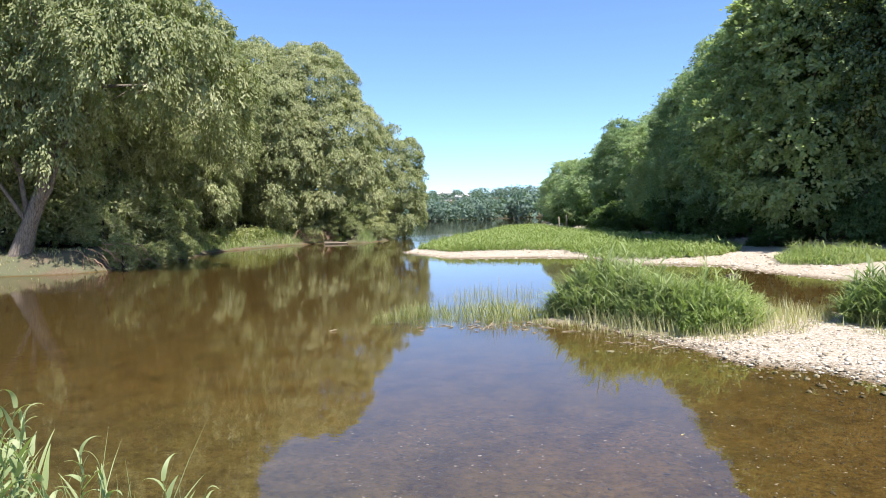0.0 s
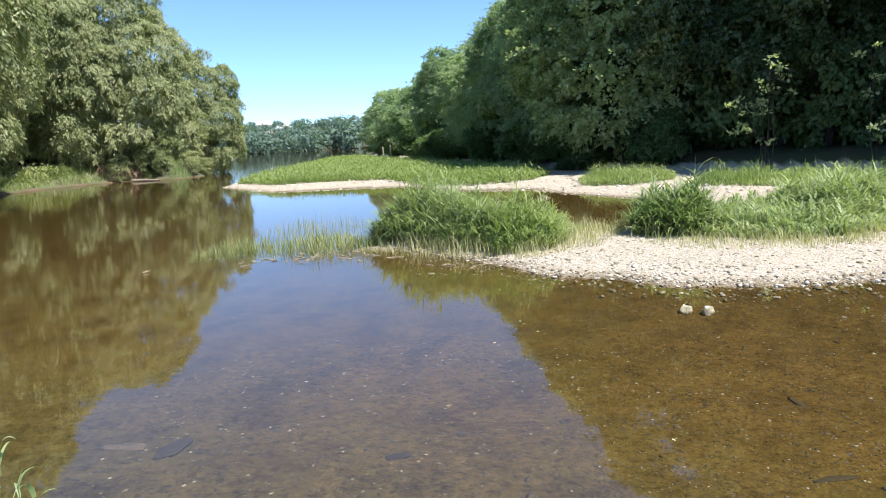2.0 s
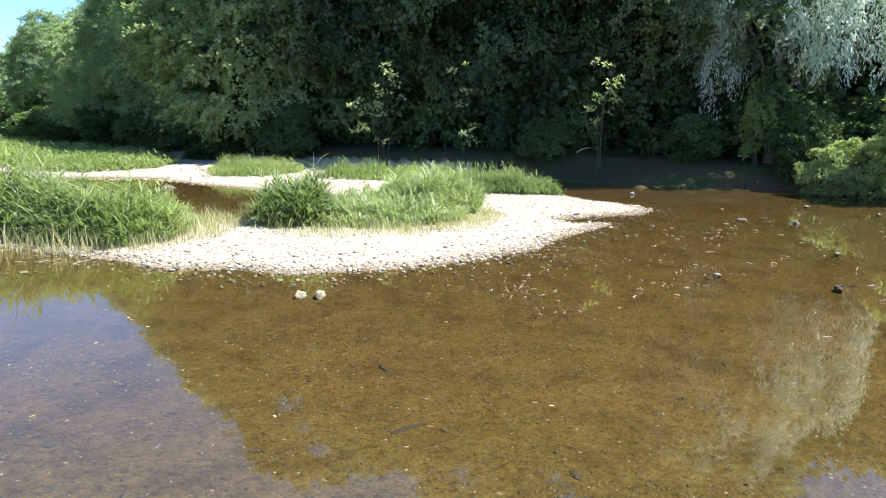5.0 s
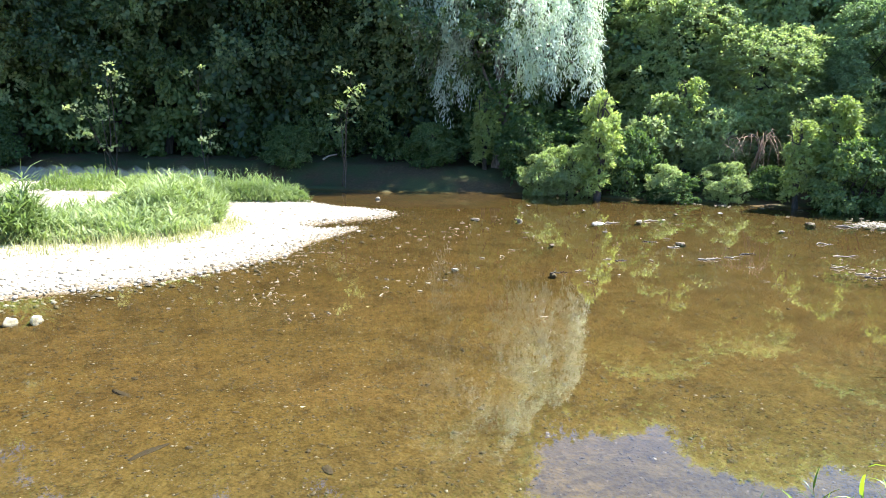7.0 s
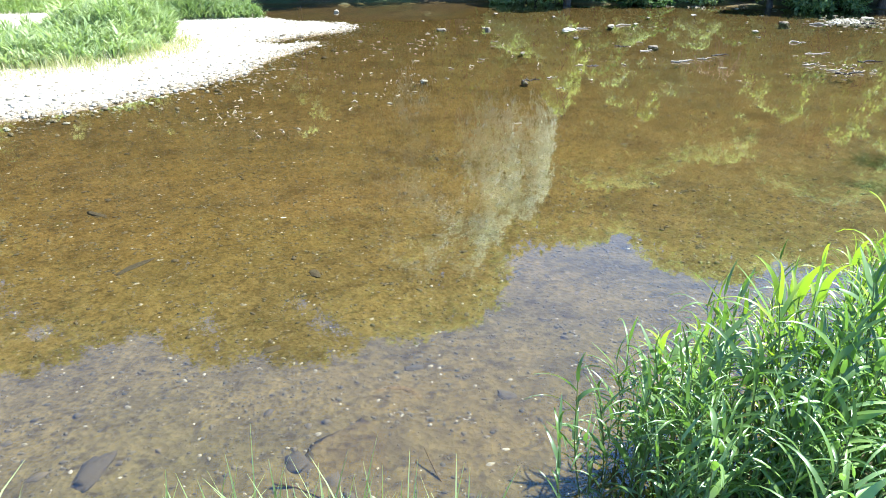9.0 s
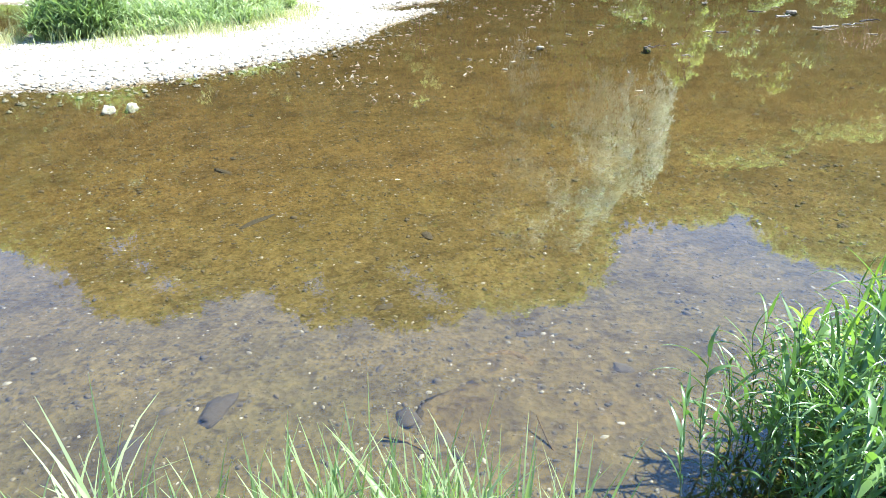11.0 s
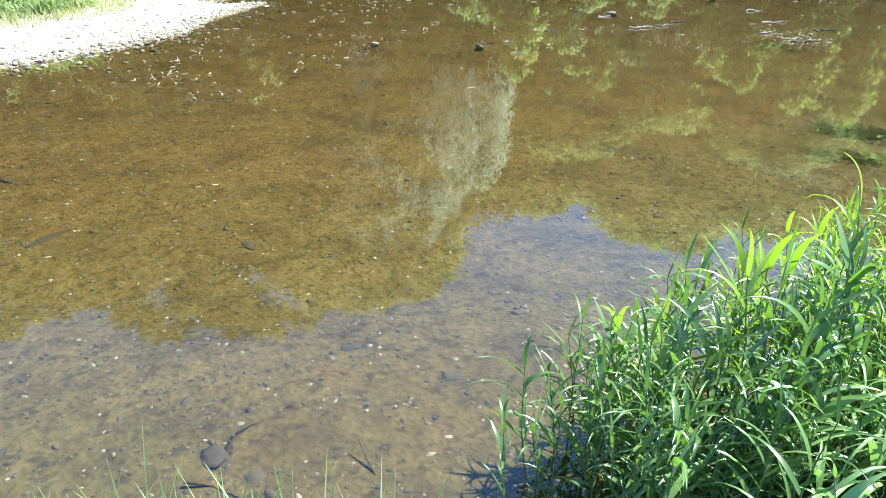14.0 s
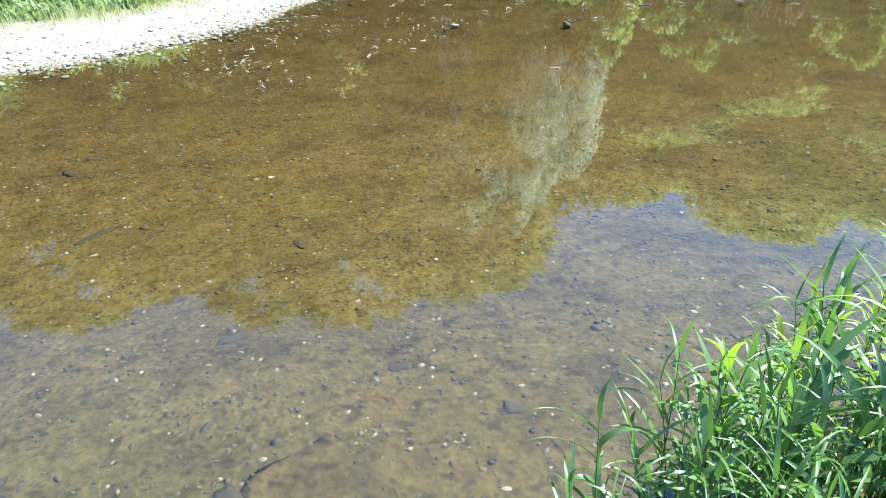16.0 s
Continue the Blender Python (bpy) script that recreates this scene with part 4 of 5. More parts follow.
low_willow = willow_tree("willow_tree", [(0, 0, -0.3), (0.2, 0, 1.5), (0.3, 0.1, 3.5), (0.5, 0, 6.5)], 0.24, ROUND, M_WILLOW, "small rounded willow drooping over the river's edge", 27, 420, 0.8, 0.24, 0.085, 0.8, 0.4, -0.8, group=LEFT_WOOD)
put(low_willow, at(-11.1, 66.5, 0, 0.96))
back_willow = willow_tree("willow_tree", UPRIGHT, 0.4, DOMED, M_WILLOW, "olive-green willow standing back from the river", 24, 150, 1.25, 0.42, 0.17, 1.0, 0.35, -0.9, group=LEFT_WOOD)
lrows = [(mid_willow, at(-16.6, 60.5, 0, 0.94, 0, 0.92)), (mid_willow, at(-24.5, 48.0, 75, 1.0)), (mid_willow, at(-21.6, 60.0, 140, 0.95)), (back_willow, at(-27, 60.0, 80, 1.0)), (back_willow, at(-30, 42, 200, 1.0)), (back_willow, at(-35, 33, 320, 1.0)), (back_willow, at(-18, 84, 10, 0.62)), (back_willow, at(-27, 75, 10, 0.75)), (back_willow, at(-45, 36, 90, 1.0)), (back_willow, at(-38, 52, 110, 1.0))]
plant_all(lrows)
left_bush = broad_tree("bank_shrub", 3.4, 3.6, 0.1, M_WILLOW, "dusty green willow shrub at the foot of the bank", "shrub", 23, 110, 0.36, 0.19, 0.08, 8, puff=1.2, group="shrubs of the left bank")
plant_all([(left_bush, at(x, y, i * 47, s)) for i, (x, y, s) in enumerate([(-20.6, 34.2, 0.6), (-20.2, 39.6, 0.7), (-21, 43, 0.8), (-24.8, 36, 1.0), (-26.4, 34.5, 1.1), (-29.5, 34, 1.1), (-17.6, 59, 1.0), (-15.4, 60.4, 0.9), (-12.4, 58.3, 0.8), (-11.4, 61, 1.0), (-11.8, 65, 1.0), (-13.2, 70, 1.1), (-33, 36, 1.2), (-22, 37, 1.2), (-22.5, 41, 1.2), (-25, 38, 1.3), (-24, 47, 1.3), (-26, 52, 1.3), (-37, 37, 1.3)])])

brng = np.random.default_rng(29)
bank = [(-27, 29.6), (-22, 29.6), (-19.4, 30.2), (-18.4, 33.2), (-18.4, 38), (-19.8, 44)]
more = []
for (ax, ay), (bx, by) in zip(bank, bank[1:]):
    n = max(2, int(math.hypot(bx - ax, by - ay) / 1.5))
    for j in range(n):
        t = (j + brng.uniform(0.1, 0.9)) / n
        if ax + (bx - ax) * t < -20.2:
            continue
        if brng.random() < 0.45:
            continue
        more.append((ax + (bx - ax) * t - brng.uniform(0.3, 1.2), ay + (by - ay) * t + brng.uniform(0.3, 1.0), brng.uniform(0.35, 0.7)))
for x, y, s in [(-18.7, 32.6, 0.7), (-18.4, 34.6, 0.6), (-18.5, 36.6, 0.75), (-18.9, 38.8, 0.7), (-19.6, 41.0, 0.7), (-15.6, 57.6, 0.8), (-13.6, 58.2, 0.9), (-12.0, 57.2, 0.8), (-10.6, 58.6, 0.9), (-10.2, 61.5, 0.9), (-10.4, 64.5, 1.0), (-11.2, 69, 1.1), (-12.6, 74, 1.2), (-14.5, 80, 1.2)]:
    more.append((x, y, s))
for x, y, s in more:
    copy_thing(left_bush, at(x, y, brng.uniform(0, 360), s, -0.3, s * brng.uniform(0.8, 1.3)))

# ---- far shore ----


def far_woods():
    rng = np.random.default_rng(31)
    out = []
    for x in np.arange(-230, 330, 6.0):
        for k in range(3):
            fx = x + rng.uniform(-4, 4)
            fy = float(np.interp(x, (-400, -45, -15, 12, 45, 400), (262, 262, 240, 215, 205, 230))) + 2.5 + 11 * k + rng.uniform(-4, 4)
            out.append((fx, fy, rng.uniform(5.5, 8.5)))
    for x in np.arange(-420, 420, 11.0):
        for k in range(7):
            out.append((x + rng.uniform(-8, 8), 340 + 38 * k + rng.uniform(-14, 14), rng.uniform(6.0, 9.0)))
    A = np.array(out)
    z = land(A[:, 0], A[:, 1])[0]
    lob = []
    for (x, y, h), g in zip(A, z):
        for _ in range(4):
            lob.append((x + rng.uniform(-2, 2), y + rng.uniform(-1.5, 1.5), g + h * rng.uniform(0.05, 0.72), h * 0.36, h * 0.36, h * 0.27))
    return crown_leaves(lob, 66000, 4, 0.45, 1.15, 0.95, 0.1, rng, shell=0.85)


# no haze in the air here, the woods' leaf colour carries it
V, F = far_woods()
tagged(new("far_woods", mesh_np("far_woods", V, F, M_FAR)), "distant hazy green woods on the far shore and hillside", "woods", kind="stuff")


def house(x, y, w, d, h, rz, label):
    root = new("house")
    z = float(land(np.array([x]), np.array([y]))[0][0])
    root.matrix_basis = pose(x, y, z, 0, 0, rz)
    bm = bmesh.new()
    bmesh.ops.create_cube(bm, size=1, matrix=Matrix.LocRotScale((0, 0, h / 2 - 0.5), None, (w, d, h + 1)))
    me = bpy.data.meshes.new("wall")
    bm.to_mesh(me)
    bm.free()
    me.materials.append(M_WALL)
    part("wall", me, root)
    e, t = 0.5, h + w * 0.26
    V = [(-w / 2 - e, -d / 2 - e, h), (w / 2 + e, -d / 2 - e, h), (w / 2 + e, d / 2 + e, h), (-w / 2 - e, d / 2 + e, h), (-w / 2 - e, 0, t), (w / 2 + e, 0, t)]
    me = bpy.data.meshes.new("roof")
    me.from_pydata(V, [], [(0, 1, 5, 4), (2, 3, 4, 5), (0, 4, 3), (1, 2, 5), (0, 3, 2, 1)])
    me.materials.append(M_ROOF)
    part("roof", me, root)
    for sx in (-0.3, 0.0, 0.3):
        bm = bmesh.new()
        bmesh.ops.create_cube(bm, size=1, matrix=Matrix.LocRotScale((sx * w, -d / 2 - 0.02, h * 0.5), None, (w * 0.12, 0.1, h * 0.35)))
        me = bpy.data.meshes.new("window")
        bm.to_mesh(me)
        bm.free()
        me.materials.append(M_GLASS)
        part("window", me, root)
    return tagged(root, label, "house")


house(-39, 505, 10, 8, 5.5, 8, "white house with a pale roof on the far hill")
house(-24, 470, 8, 7, 4.0, -15, "small pale house among the hillside trees")

# ---- grasses and sedges ----


def scatter(poly, n, rng, keep=None):
    """Random places inside an outline."""
    poly = np.array(poly, float)
    lo, hi = poly.min(0), poly.max(0)
    P = rng.uniform(lo, hi, (n * 4, 2))
    ok = signed(poly, P[:, 0], P[:, 1]) > 0
    P = P[ok][:n]
    return P


def grass_patch(name, poly, n, height, mat, label, seed, width=0.016, lean=0.25, bend=0.9, k=4, edge=0.6, leafy=0.0, slope=0.0, patchy=0.0, even=0.0, dry=False):
    """A stand of blades in one outline, lower and thinner towards its rim."""
    rng = np.random.default_rng(seed)
    P = scatter(poly, n, rng)
    if dry:
        P = P[land(P[:, 0], P[:, 1])[0] > 0.1]
    if patchy:
        keep = lumps(P[:, 0], P[:, 1], 4.3, seed + 5) + 0.6 * lumps(P[:, 0], P[:, 1], 9.0, seed + 7) + rng.uniform(-0.4, 0.4, len(P)) > patchy - 0.6
        P = P[keep]
    d = signed(np.array(poly, float), P[:, 0], P[:, 1])
    z = land(P[:, 0], P[:, 1])[0]
    m = len(P)
    tuft = 0.82 + 0.34 * lumps(P[:, 0], P[:, 1], 3.1, seed) + 0.22 * lumps(P[:, 0], P[:, 1], 1.1, seed + 1)
    h = height * rng.uniform(0.4, 1.15, m) * (even + (1 - even) * np.clip(tuft * 1.5 - 0.42, 0.3, 1.45)) * np.clip(0.35 + d / edge, 0.35, 1.0)
    h = h * np.clip(1.0 - slope * (P[:, 0] - P[:, 0].mean()), 0.3, 1.35)
    B = np.stack([P[:, 0], P[:, 1], z - 0.02], 1)
    az = rng.uniform(0, 2 * math.pi, m)
    pieces = [ribbons(B, az, h, width * rng.uniform(0.6, 1.3, m), lean * rng.random(m), bend * rng.random(m), k, rng.uniform(-0.6, 0.6, m))]
    if leafy:
        q = int(m * leafy)
        pick = rng.integers(0, m, q)
        up = rng.uniform(0.25, 0.85, q)
        Q = B[pick] + np.stack([np.zeros(q), np.zeros(q), h[pick] * up * 0.92], 1)
        pieces.append(ribbons(Q, rng.uniform(0, 2 * math.pi, q), rng.uniform(0.2, 0.5, q) * min(1.2, height), width * rng.uniform(1.3, 2.6, q), rng.uniform(0.5, 1.1, q), rng.uniform(0.5, 1.7, q), 3))
    V, F = join(*pieces)
    return tagged(new(name, mesh_np(name, V, F, mat)), label, "grass", kind="stuff")


MAIN = [(1.2, 13.6), (1.9, 12.8), (2.7, 11.9), (3.3, 11.3), (3.75, 11.6), (3.6, 12.6), (3.3, 14.2), (1.9, 14.2)]
grass_patch("sedge_clump", MAIN, 2100, 1.2, M_GRASS, "tall lush green sedge clump at the tip of the gravel bar", 41, 0.020, 0.36, 1.0, 4, 0.4, leafy=3.6, slope=0.12)
grass_patch("sedge_clump", [(3.2, 10.9), (4.2, 10.8), (4.8, 11.7), (5.1, 12.8), (4.6, 13.8), (3.2, 14.3), (3.2, 12.4)], 1700, 0.92, M_MEADOW, "lower light green sedge sloping down to the gravel", 63, 0.018, 0.4, 1.0, 4, 0.5, leafy=2.6, slope=0.28)
grass_patch("dry_sedge", [(0.6, 13.0), (1.7, 12.1), (2.6, 10.9), (3.6, 10.3), (4.9, 10.5), (5.9, 11.7), (6.4, 12.8), (5.6, 13.6), (4.6, 12.9), (3.5, 11.4), (2.2, 12.6)], 2600, 0.42, M_STRAW, "short pale straw-coloured sedge round the green clump", 42, 0.012, 0.4, 0.9, 3, 0.3)
grass_patch("marsh_grass", [(-2.5, 14.0), (-1.0, 13.3), (0.4, 12.8), (1.5, 12.7), (1.6, 14.0), (0.5, 15.4), (-0.8, 15.3), (-1.6, 16.2), (-2.6, 15.2)], 6500, 0.62, M_MARSH, "sparse yellowish marsh grass standing in shallow water", 43, 0.014, 0.5, 0.9, 3, 0.9, patchy=0.7)
grass_patch("marsh_grass", [(-1.6, 17.0), (0.2, 16.4), (1.8, 16.8), (1.5, 18.3), (-0.6, 18.6)], 420, 0.55, M_MARSH, "thin green stalks standing in the water", 44, 0.012, 0.15, 0.3, 3, 0.6)
SECOND = [(6.0, 11.5), (6.6, 10.4), (7.3, 9.6), (8.4, 9.4), (9.6, 9.6), (10.4, 10.6), (10.6, 12.0), (9.6, 13.2), (8.0, 13.0), (6.8, 12.6)]
grass_patch("sedge_clump", SECOND, 3000, 0.62, M_GRASS, "dense green sedge clump growing on the gravel bar", 45, 0.019, 0.45, 1.1, 4, 0.7, leafy=3.0)
grass_patch("sedge_clump", [(5.8, 11.4), (6.4, 10.6), (7.2, 10.7), (7.5, 11.9), (6.6, 12.5)], 1300, 1.2, M_GRASS, "dark tall sedge clump above dry flattened stalks", 57, 0.02, 0.5, 1.1, 4, 0.4, leafy=3.0)
grass_patch("sedge_clump", [(9.0, 10.2), (10.4, 10.2), (11.4, 11.2), (11.3, 12.9), (9.9, 13.2), (9.0, 12.0)], 2900, 1.0, M_GRASS, "tall rounded green sedge clump beside bare gravel", 46, 0.02, 0.45, 1.1, 4, 0.6, leafy=3.0)
grass_patch("sedge_clump", [(12.6, 13.6), (14.2, 12.4), (15.3, 12.0), (15.9, 12.8), (15.4, 14.6), (13.6, 15.2)], 2200, 0.78, M_GRASS, "low green sedge clump near the end of the gravel", 47, 0.015, 0.45, 1.0, 4, 0.6, leafy=2.5)
grass_patch("sedge_clump", [(9.4, 22.6), (10.6, 21.4), (12.4, 21.8), (13.4, 23.6), (12.0, 25.2), (10.0, 24.8)], 3600, 0.64, M_MEADOW, "small dome of green sedge on the gravel", 48, 0.02, 0.3, 0.9, 3, 0.8, leafy=0.7)
grass_patch("sedge_clump", [(11.6, 19.6), (13.6, 16.4), (15.2, 15.6), (16.6, 17.2), (15.8, 20.0), (13.2, 21.0)], 4000, 0.60, M_MEADOW, "strip of green sedge behind the gravel bar", 49, 0.02, 0.3, 0.9, 3, 0.8, leafy=0.7)
grass_patch("dry_sedge", [(5.4, 11.0), (6.2, 9.8), (7.4, 9.0), (9.0, 8.9), (10.6, 9.7), (11.4, 11.0), (10.2, 11.6), (8.4, 11.4), (6.8, 12.0)], 2600, 0.42, M_MARSH, "straw-tinged short sedge at the foot of the clumps", 61, 0.013, 0.5, 1.0, 3, 0.5, patchy=0.5)
ISLAND = [(-4.6, 40.5), (-2.4, 36.0), (0.8, 34.8), (3.4, 33.4), (4.8, 28.4), (6.2, 26.6), (8.4, 26.4), (10.2, 28.6), (10.9, 31.0), (10.0, 38), (8.6, 46), (7.2, 58), (5.5, 80), (1.0, 82), (-1.8, 62), (-4.2, 48)]
grass_patch("meadow_grass", ISLAND, 62000, 0.66, M_MEADOW, "wide stand of green sedge covering the river island", 50, 0.034, 0.7, 1.6, 3, 1.0, leafy=0.9, even=0.5)
grass_patch("short_grass", [(5.4, 10.6), (6.2, 9.3), (7.6, 8.7), (9.4, 8.8), (11.0, 9.8), (11.6, 11.2), (10.4, 10.2), (8.4, 9.5), (6.8, 10.4)], 2600, 0.24, M_STRAW, "short dry grass fringing the sedge on pale gravel", 51, 0.011, 0.5, 0.9, 3, 0.4)
grass_patch("bank_grass", [(-22, 40), (-18, 42), (-18.6, 47), (-17.4, 52), (-15.4, 55.2), (-12.6, 56), (-13, 60), (-20, 61), (-25, 52)], 22000, 0.5, M_MEADOW, "sunlit green grass on a sloping bank", 52, 0.045, 0.4, 1.0, 3, 0.3, dry=True)
grass_patch("bank_grass", [(-30, 28.6), (-22, 28.4), (-18.6, 29), (-18, 32), (-24, 34), (-32, 34)], 6000, 0.22, M_STRAW, "short dry grass on a muddy bank", 53, 0.03, 0.5, 1.0, 3, 0.3, patchy=0.7, dry=True)
grass_patch("bank_grass", [(-11.6, 56), (-10.4, 56), (-10.2, 58.5), (-12, 59)], 1200, 0.9, M_GRASS, "tuft of pale green grass at the water's edge", 54, 0.03, 0.3, 0.7, 3, 0.4)

grass_patch("ivy_mat", [(-24, 43), (-21.4, 44), (-20.6, 50), (-18.4, 56), (-21, 60), (-25.5, 52)], 5000, 0.8, M_WILLOW, "leafy creeper hanging over a sunlit bank", 59, 0.10, 0.9, 1.6, 3, 0.6, leafy=1.0)



def wood_post(x, y, h, tilt):
    z = float(land(np.array([x]), np.array([y]))[0][0])
    V, F = tube([(0, 0, -0.3), (0.01, 0, h * 0.5), (0, 0.01, h * 0.97), (0, 0.01, h)], [0.07, 0.066, 0.062, 0.03], 8, np.random.default_rng(int(x * 10)), 0.12)
    ob = new("wooden_post", mesh_np("wooden_post", V, F, M_LOG, smooth=True))
    ob.matrix_basis = pose(x, y, z, tilt, 0, 0)
    return tagged(ob, "weathered wooden post standing in the island's sedge", "post", "posts on the island")


wood_post(6.22, 60.0, 1.5, 3)
wood_post(5.58, 60.0, 1.38, -4)

# near bank blades
grass_patch("bank_grass", [(-3.4, 4.3), (-1.9, 3.3), (-0.75, 2.6), (-1.1, 2.1), (-3.0, 2.9), (-4.4, 4.0)], 340, 0.95, M_BLADE, "loose green grass blades on the near bank", 55, 0.010, 0.35, 0.8, 6, 0.3)
grass_patch("bank_grass", [(0.75, 1.35), (1.3, 0.85), (1.75, 0.35), (1.55, 0.1), (1.0, 0.55), (0.5, 1.1)], 800, 0.72, M_BLADE, "fine green grass blades at the water's edge", 56, 0.013, 0.35, 0.7, 6, 0.05)


def reed_stalk(name, height, seed, mat, label, wide=1.0):
    """A reed: a jointed stem with long arching leaves on both sides."""
    rng = np.random.default_rng(seed)
    root = new(name)
    bow = rng.uniform(0.03, 0.14)
    line = [(bow * (t ** 2) * height, 0.02 * math.sin(4 * t), height * t) for t in np.linspace(0, 1, 7)]
    V, F = tube(line, [0.0050 * (1 - 0.6 * i / 6) for i in range(7)], 5)
    part("stem", mesh_np("stem", V, F, M_STEM, smooth=True), root)
    n = int(8 + height * 5)
    for i in range(n):
        t = 0.22 + 0.78 * i / (n - 1)
        base = np.array([[bow * t * t * height, 0.02 * math.sin(4 * t), height * t]])
        az = (i % 2) * math.pi + rng.uniform(-0.7, 0.7)
        ln = rng.uniform(0.14, 0.33) * (0.75 if t > 0.93 else 1.0)
        V, F = ribbons(base, az, ln, wide * rng.uniform(0.015, 0.038), rng.uniform(0.25, 0.8) if t < 0.95 else 0.1, (rng.uniform(1.3, 2.5) if rng.random() < 0.55 else rng.uniform(0.2, 1.2)), 7, rng.uniform(-0.9, 0.9), 0.75)
        n_v = len(V) // 2
        mid = (V[0::2] + V[1::2]) / 2 - np.array([0, 0, 0.0025])
        V2 = np.concatenate([V, mid])
        F2 = []
        for j in range(n_v - 1):
            a, b, c, e = 2 * j, 2 * j + 1, 2 * j + 3, 2 * j + 2
            m0, m1 = 2 * n_v + j, 2 * n_v + j + 1
            F2 += [[a, m0, m1, e], [m0, b, c, m1]]
        part("leaf", mesh_np("leaf", V2, F2, mat, smooth=True), root)
    return tagged(root, label, "reed", "reeds on the near bank")


REEDS = [reed_stalk("reed", h, 60 + i, M_REED, "tall green reed with arching blade leaves at the waterside") for i, h in enumerate((0.70, 0.80, 0.60, 0.86, 0.50, 0.74))]
REEDS.append(reed_stalk("reed", 0.78, 70, M_REED_LIT, "yellow-green sunlit reed with broad blade leaves"))
REEDS.append(reed_stalk("reed", 0.62, 72, M_PALE, "pale green reed with broad drooping leaves near the bank", 1.5))
YOUNG = reed_stalk("reed", 0.9, 71, M_BLADE, "short pale green young reed on the near bank", 1.75)
rng = np.random.default_rng(77)
REED_BED = [(2.55, -0.16), (2.75, -0.2), (3.0, -0.3), (3.6, -0.6), (4.6, -1.2), (5.0, -2.0), (4.0, -2.3), (3.0, -1.9), (2.55, -1.2), (2.36, -0.55)]
spots = scatter(REED_BED, 155, rng)
spots = np.concatenate([spots, scatter([(2.4, -0.12), (2.75, -0.2), (3.2, -0.7), (3.0, -1.3), (2.5, -1.1), (2.3, -0.55)], 70, rng)])
spots = np.concatenate([spots, scatter([(2.16, -0.62), (2.5, -0.5), (2.8, -0.9), (2.9, -1.8), (2.3, -1.9), (2.05, -1.2)], 60, rng)])
rrows = []
for i, (x, y) in enumerate(spots):
    z = float(land(np.array([x]), np.array([y]))[0][0])
    d = signed(np.array(REED_BED), np.array([x]), np.array([y]))[0]
    s = rng.uniform(0.75, 1.08) * (0.72 + 0.28 * min(1, max(d, 0) / 0.45)) * (0.9 if x > 3.4 else 1.0)
    m = Matrix.LocRotScale((x, y, z - 0.02), Euler((rng.uniform(-0.12, 0.12), rng.uniform(-0.12, 0.12), rng.uniform(0, 6.28))), (s, s, s))
    # the yellow stalks paint the sunlit side of the bed, x > 2.8
    rrows.append((REEDS[7] if y < -0.95 and x < 2.75 else REEDS[6] if x > 2.8 and (i % 3 == 2 or (x > 3.2 and i % 2 == 0)) else REEDS[i % 6], m))
for i in range(22):
    x = rng.uniform(-3.6, -0.75)
    y = 2.55 - 0.62 * (x + 0.6) + rng.uniform(-0.25, 0.2)
    z = float(land(np.array([x]), np.array([y]))[0][0])
    s = rng.uniform(0.6, 1.0)
    rrows.append((YOUNG, Matrix.LocRotScale((x, y, z - 0.02), Euler((rng.uniform(-0.15, 0.15), rng.uniform(-0.15, 0.15), rng.uniform(0, 6.28))), (s, s, s))))
plant_all(rrows)


def flag_tuft(x, y, n, height, seed):
    """A fan of stiff upright blades with a crease along each."""
    rng = np.random.default_rng(seed)
    root = new("grass_tuft")
    z = float(land(np.array([x]), np.array([y]))[0][0])
    root.matrix_basis = pose(x, y, z - 0.02)
    for i in range(n):
        foot = np.array([[rng.normal() * 0.035, rng.normal() * 0.035, 0]])
        V, F = ribbons(foot, rng.uniform(0, 6.28), height * rng.uniform(0.55, 1.1), rng.uniform(0.010, 0.023), rng.uniform(0.02, 0.42), rng.uniform(0.0, 0.45) if i % 5 else 1.3, 6, rng.uniform(-0.5, 0.5), 0.8)
        part("blade", mesh_np("blade", V, F, M_BLADE, smooth=True), root)
    return tagged(root, "tuft of stiff pale green grass blades on the near bank", "grass", "grass tufts on the near bank")


for i, (x, y, n, h) in enumerate([(0.94, 1.26, 16, 0.60), (1.02, 1.16, 18, 0.66), (0.98, 1.10, 16, 0.62), (0.86, 1.20, 12, 0.52), (1.07, 1.08, 14, 0.58), (1.24, 0.90, 5, 0.42), (1.36, 0.78, 12, 0.5), (1.46, 0.66, 14, 0.52), (1.55, 0.55, 15, 0.54), (1.42, 0.58, 12, 0.5), (1.62, 0.42, 12, 0.5), (1.52, 0.36, 10, 0.45), (1.74, 0.24, 8, 0.42)]):
    flag_tuft(x, y, n, h, 400 + i)
grass_patch("bank_grass", [(1.15, 0.75), (1.6, 0.4), (1.92, -0.02), (1.75, -0.15), (1.4, 0.2), (1.1, 0.5)], 300, 0.5, M_BLADE, "thin green grass blades on the muddy edge", 58, 0.011, 0.3, 0.7, 6, 0.06)

grass_patch("reed_shoots", [(2.6, -0.4), (3.1, -0.5), (3.6, -0.9), (4.4, -1.4), (4.6, -2.0), (3.8, -2.2), (3.0, -1.8), (2.6, -1.2), (2.45, -0.7)], 900, 0.5, M_REED, "dense dark green shoots among the reed stems", 62, 0.012, 0.25, 0.6, 4, 0.3)

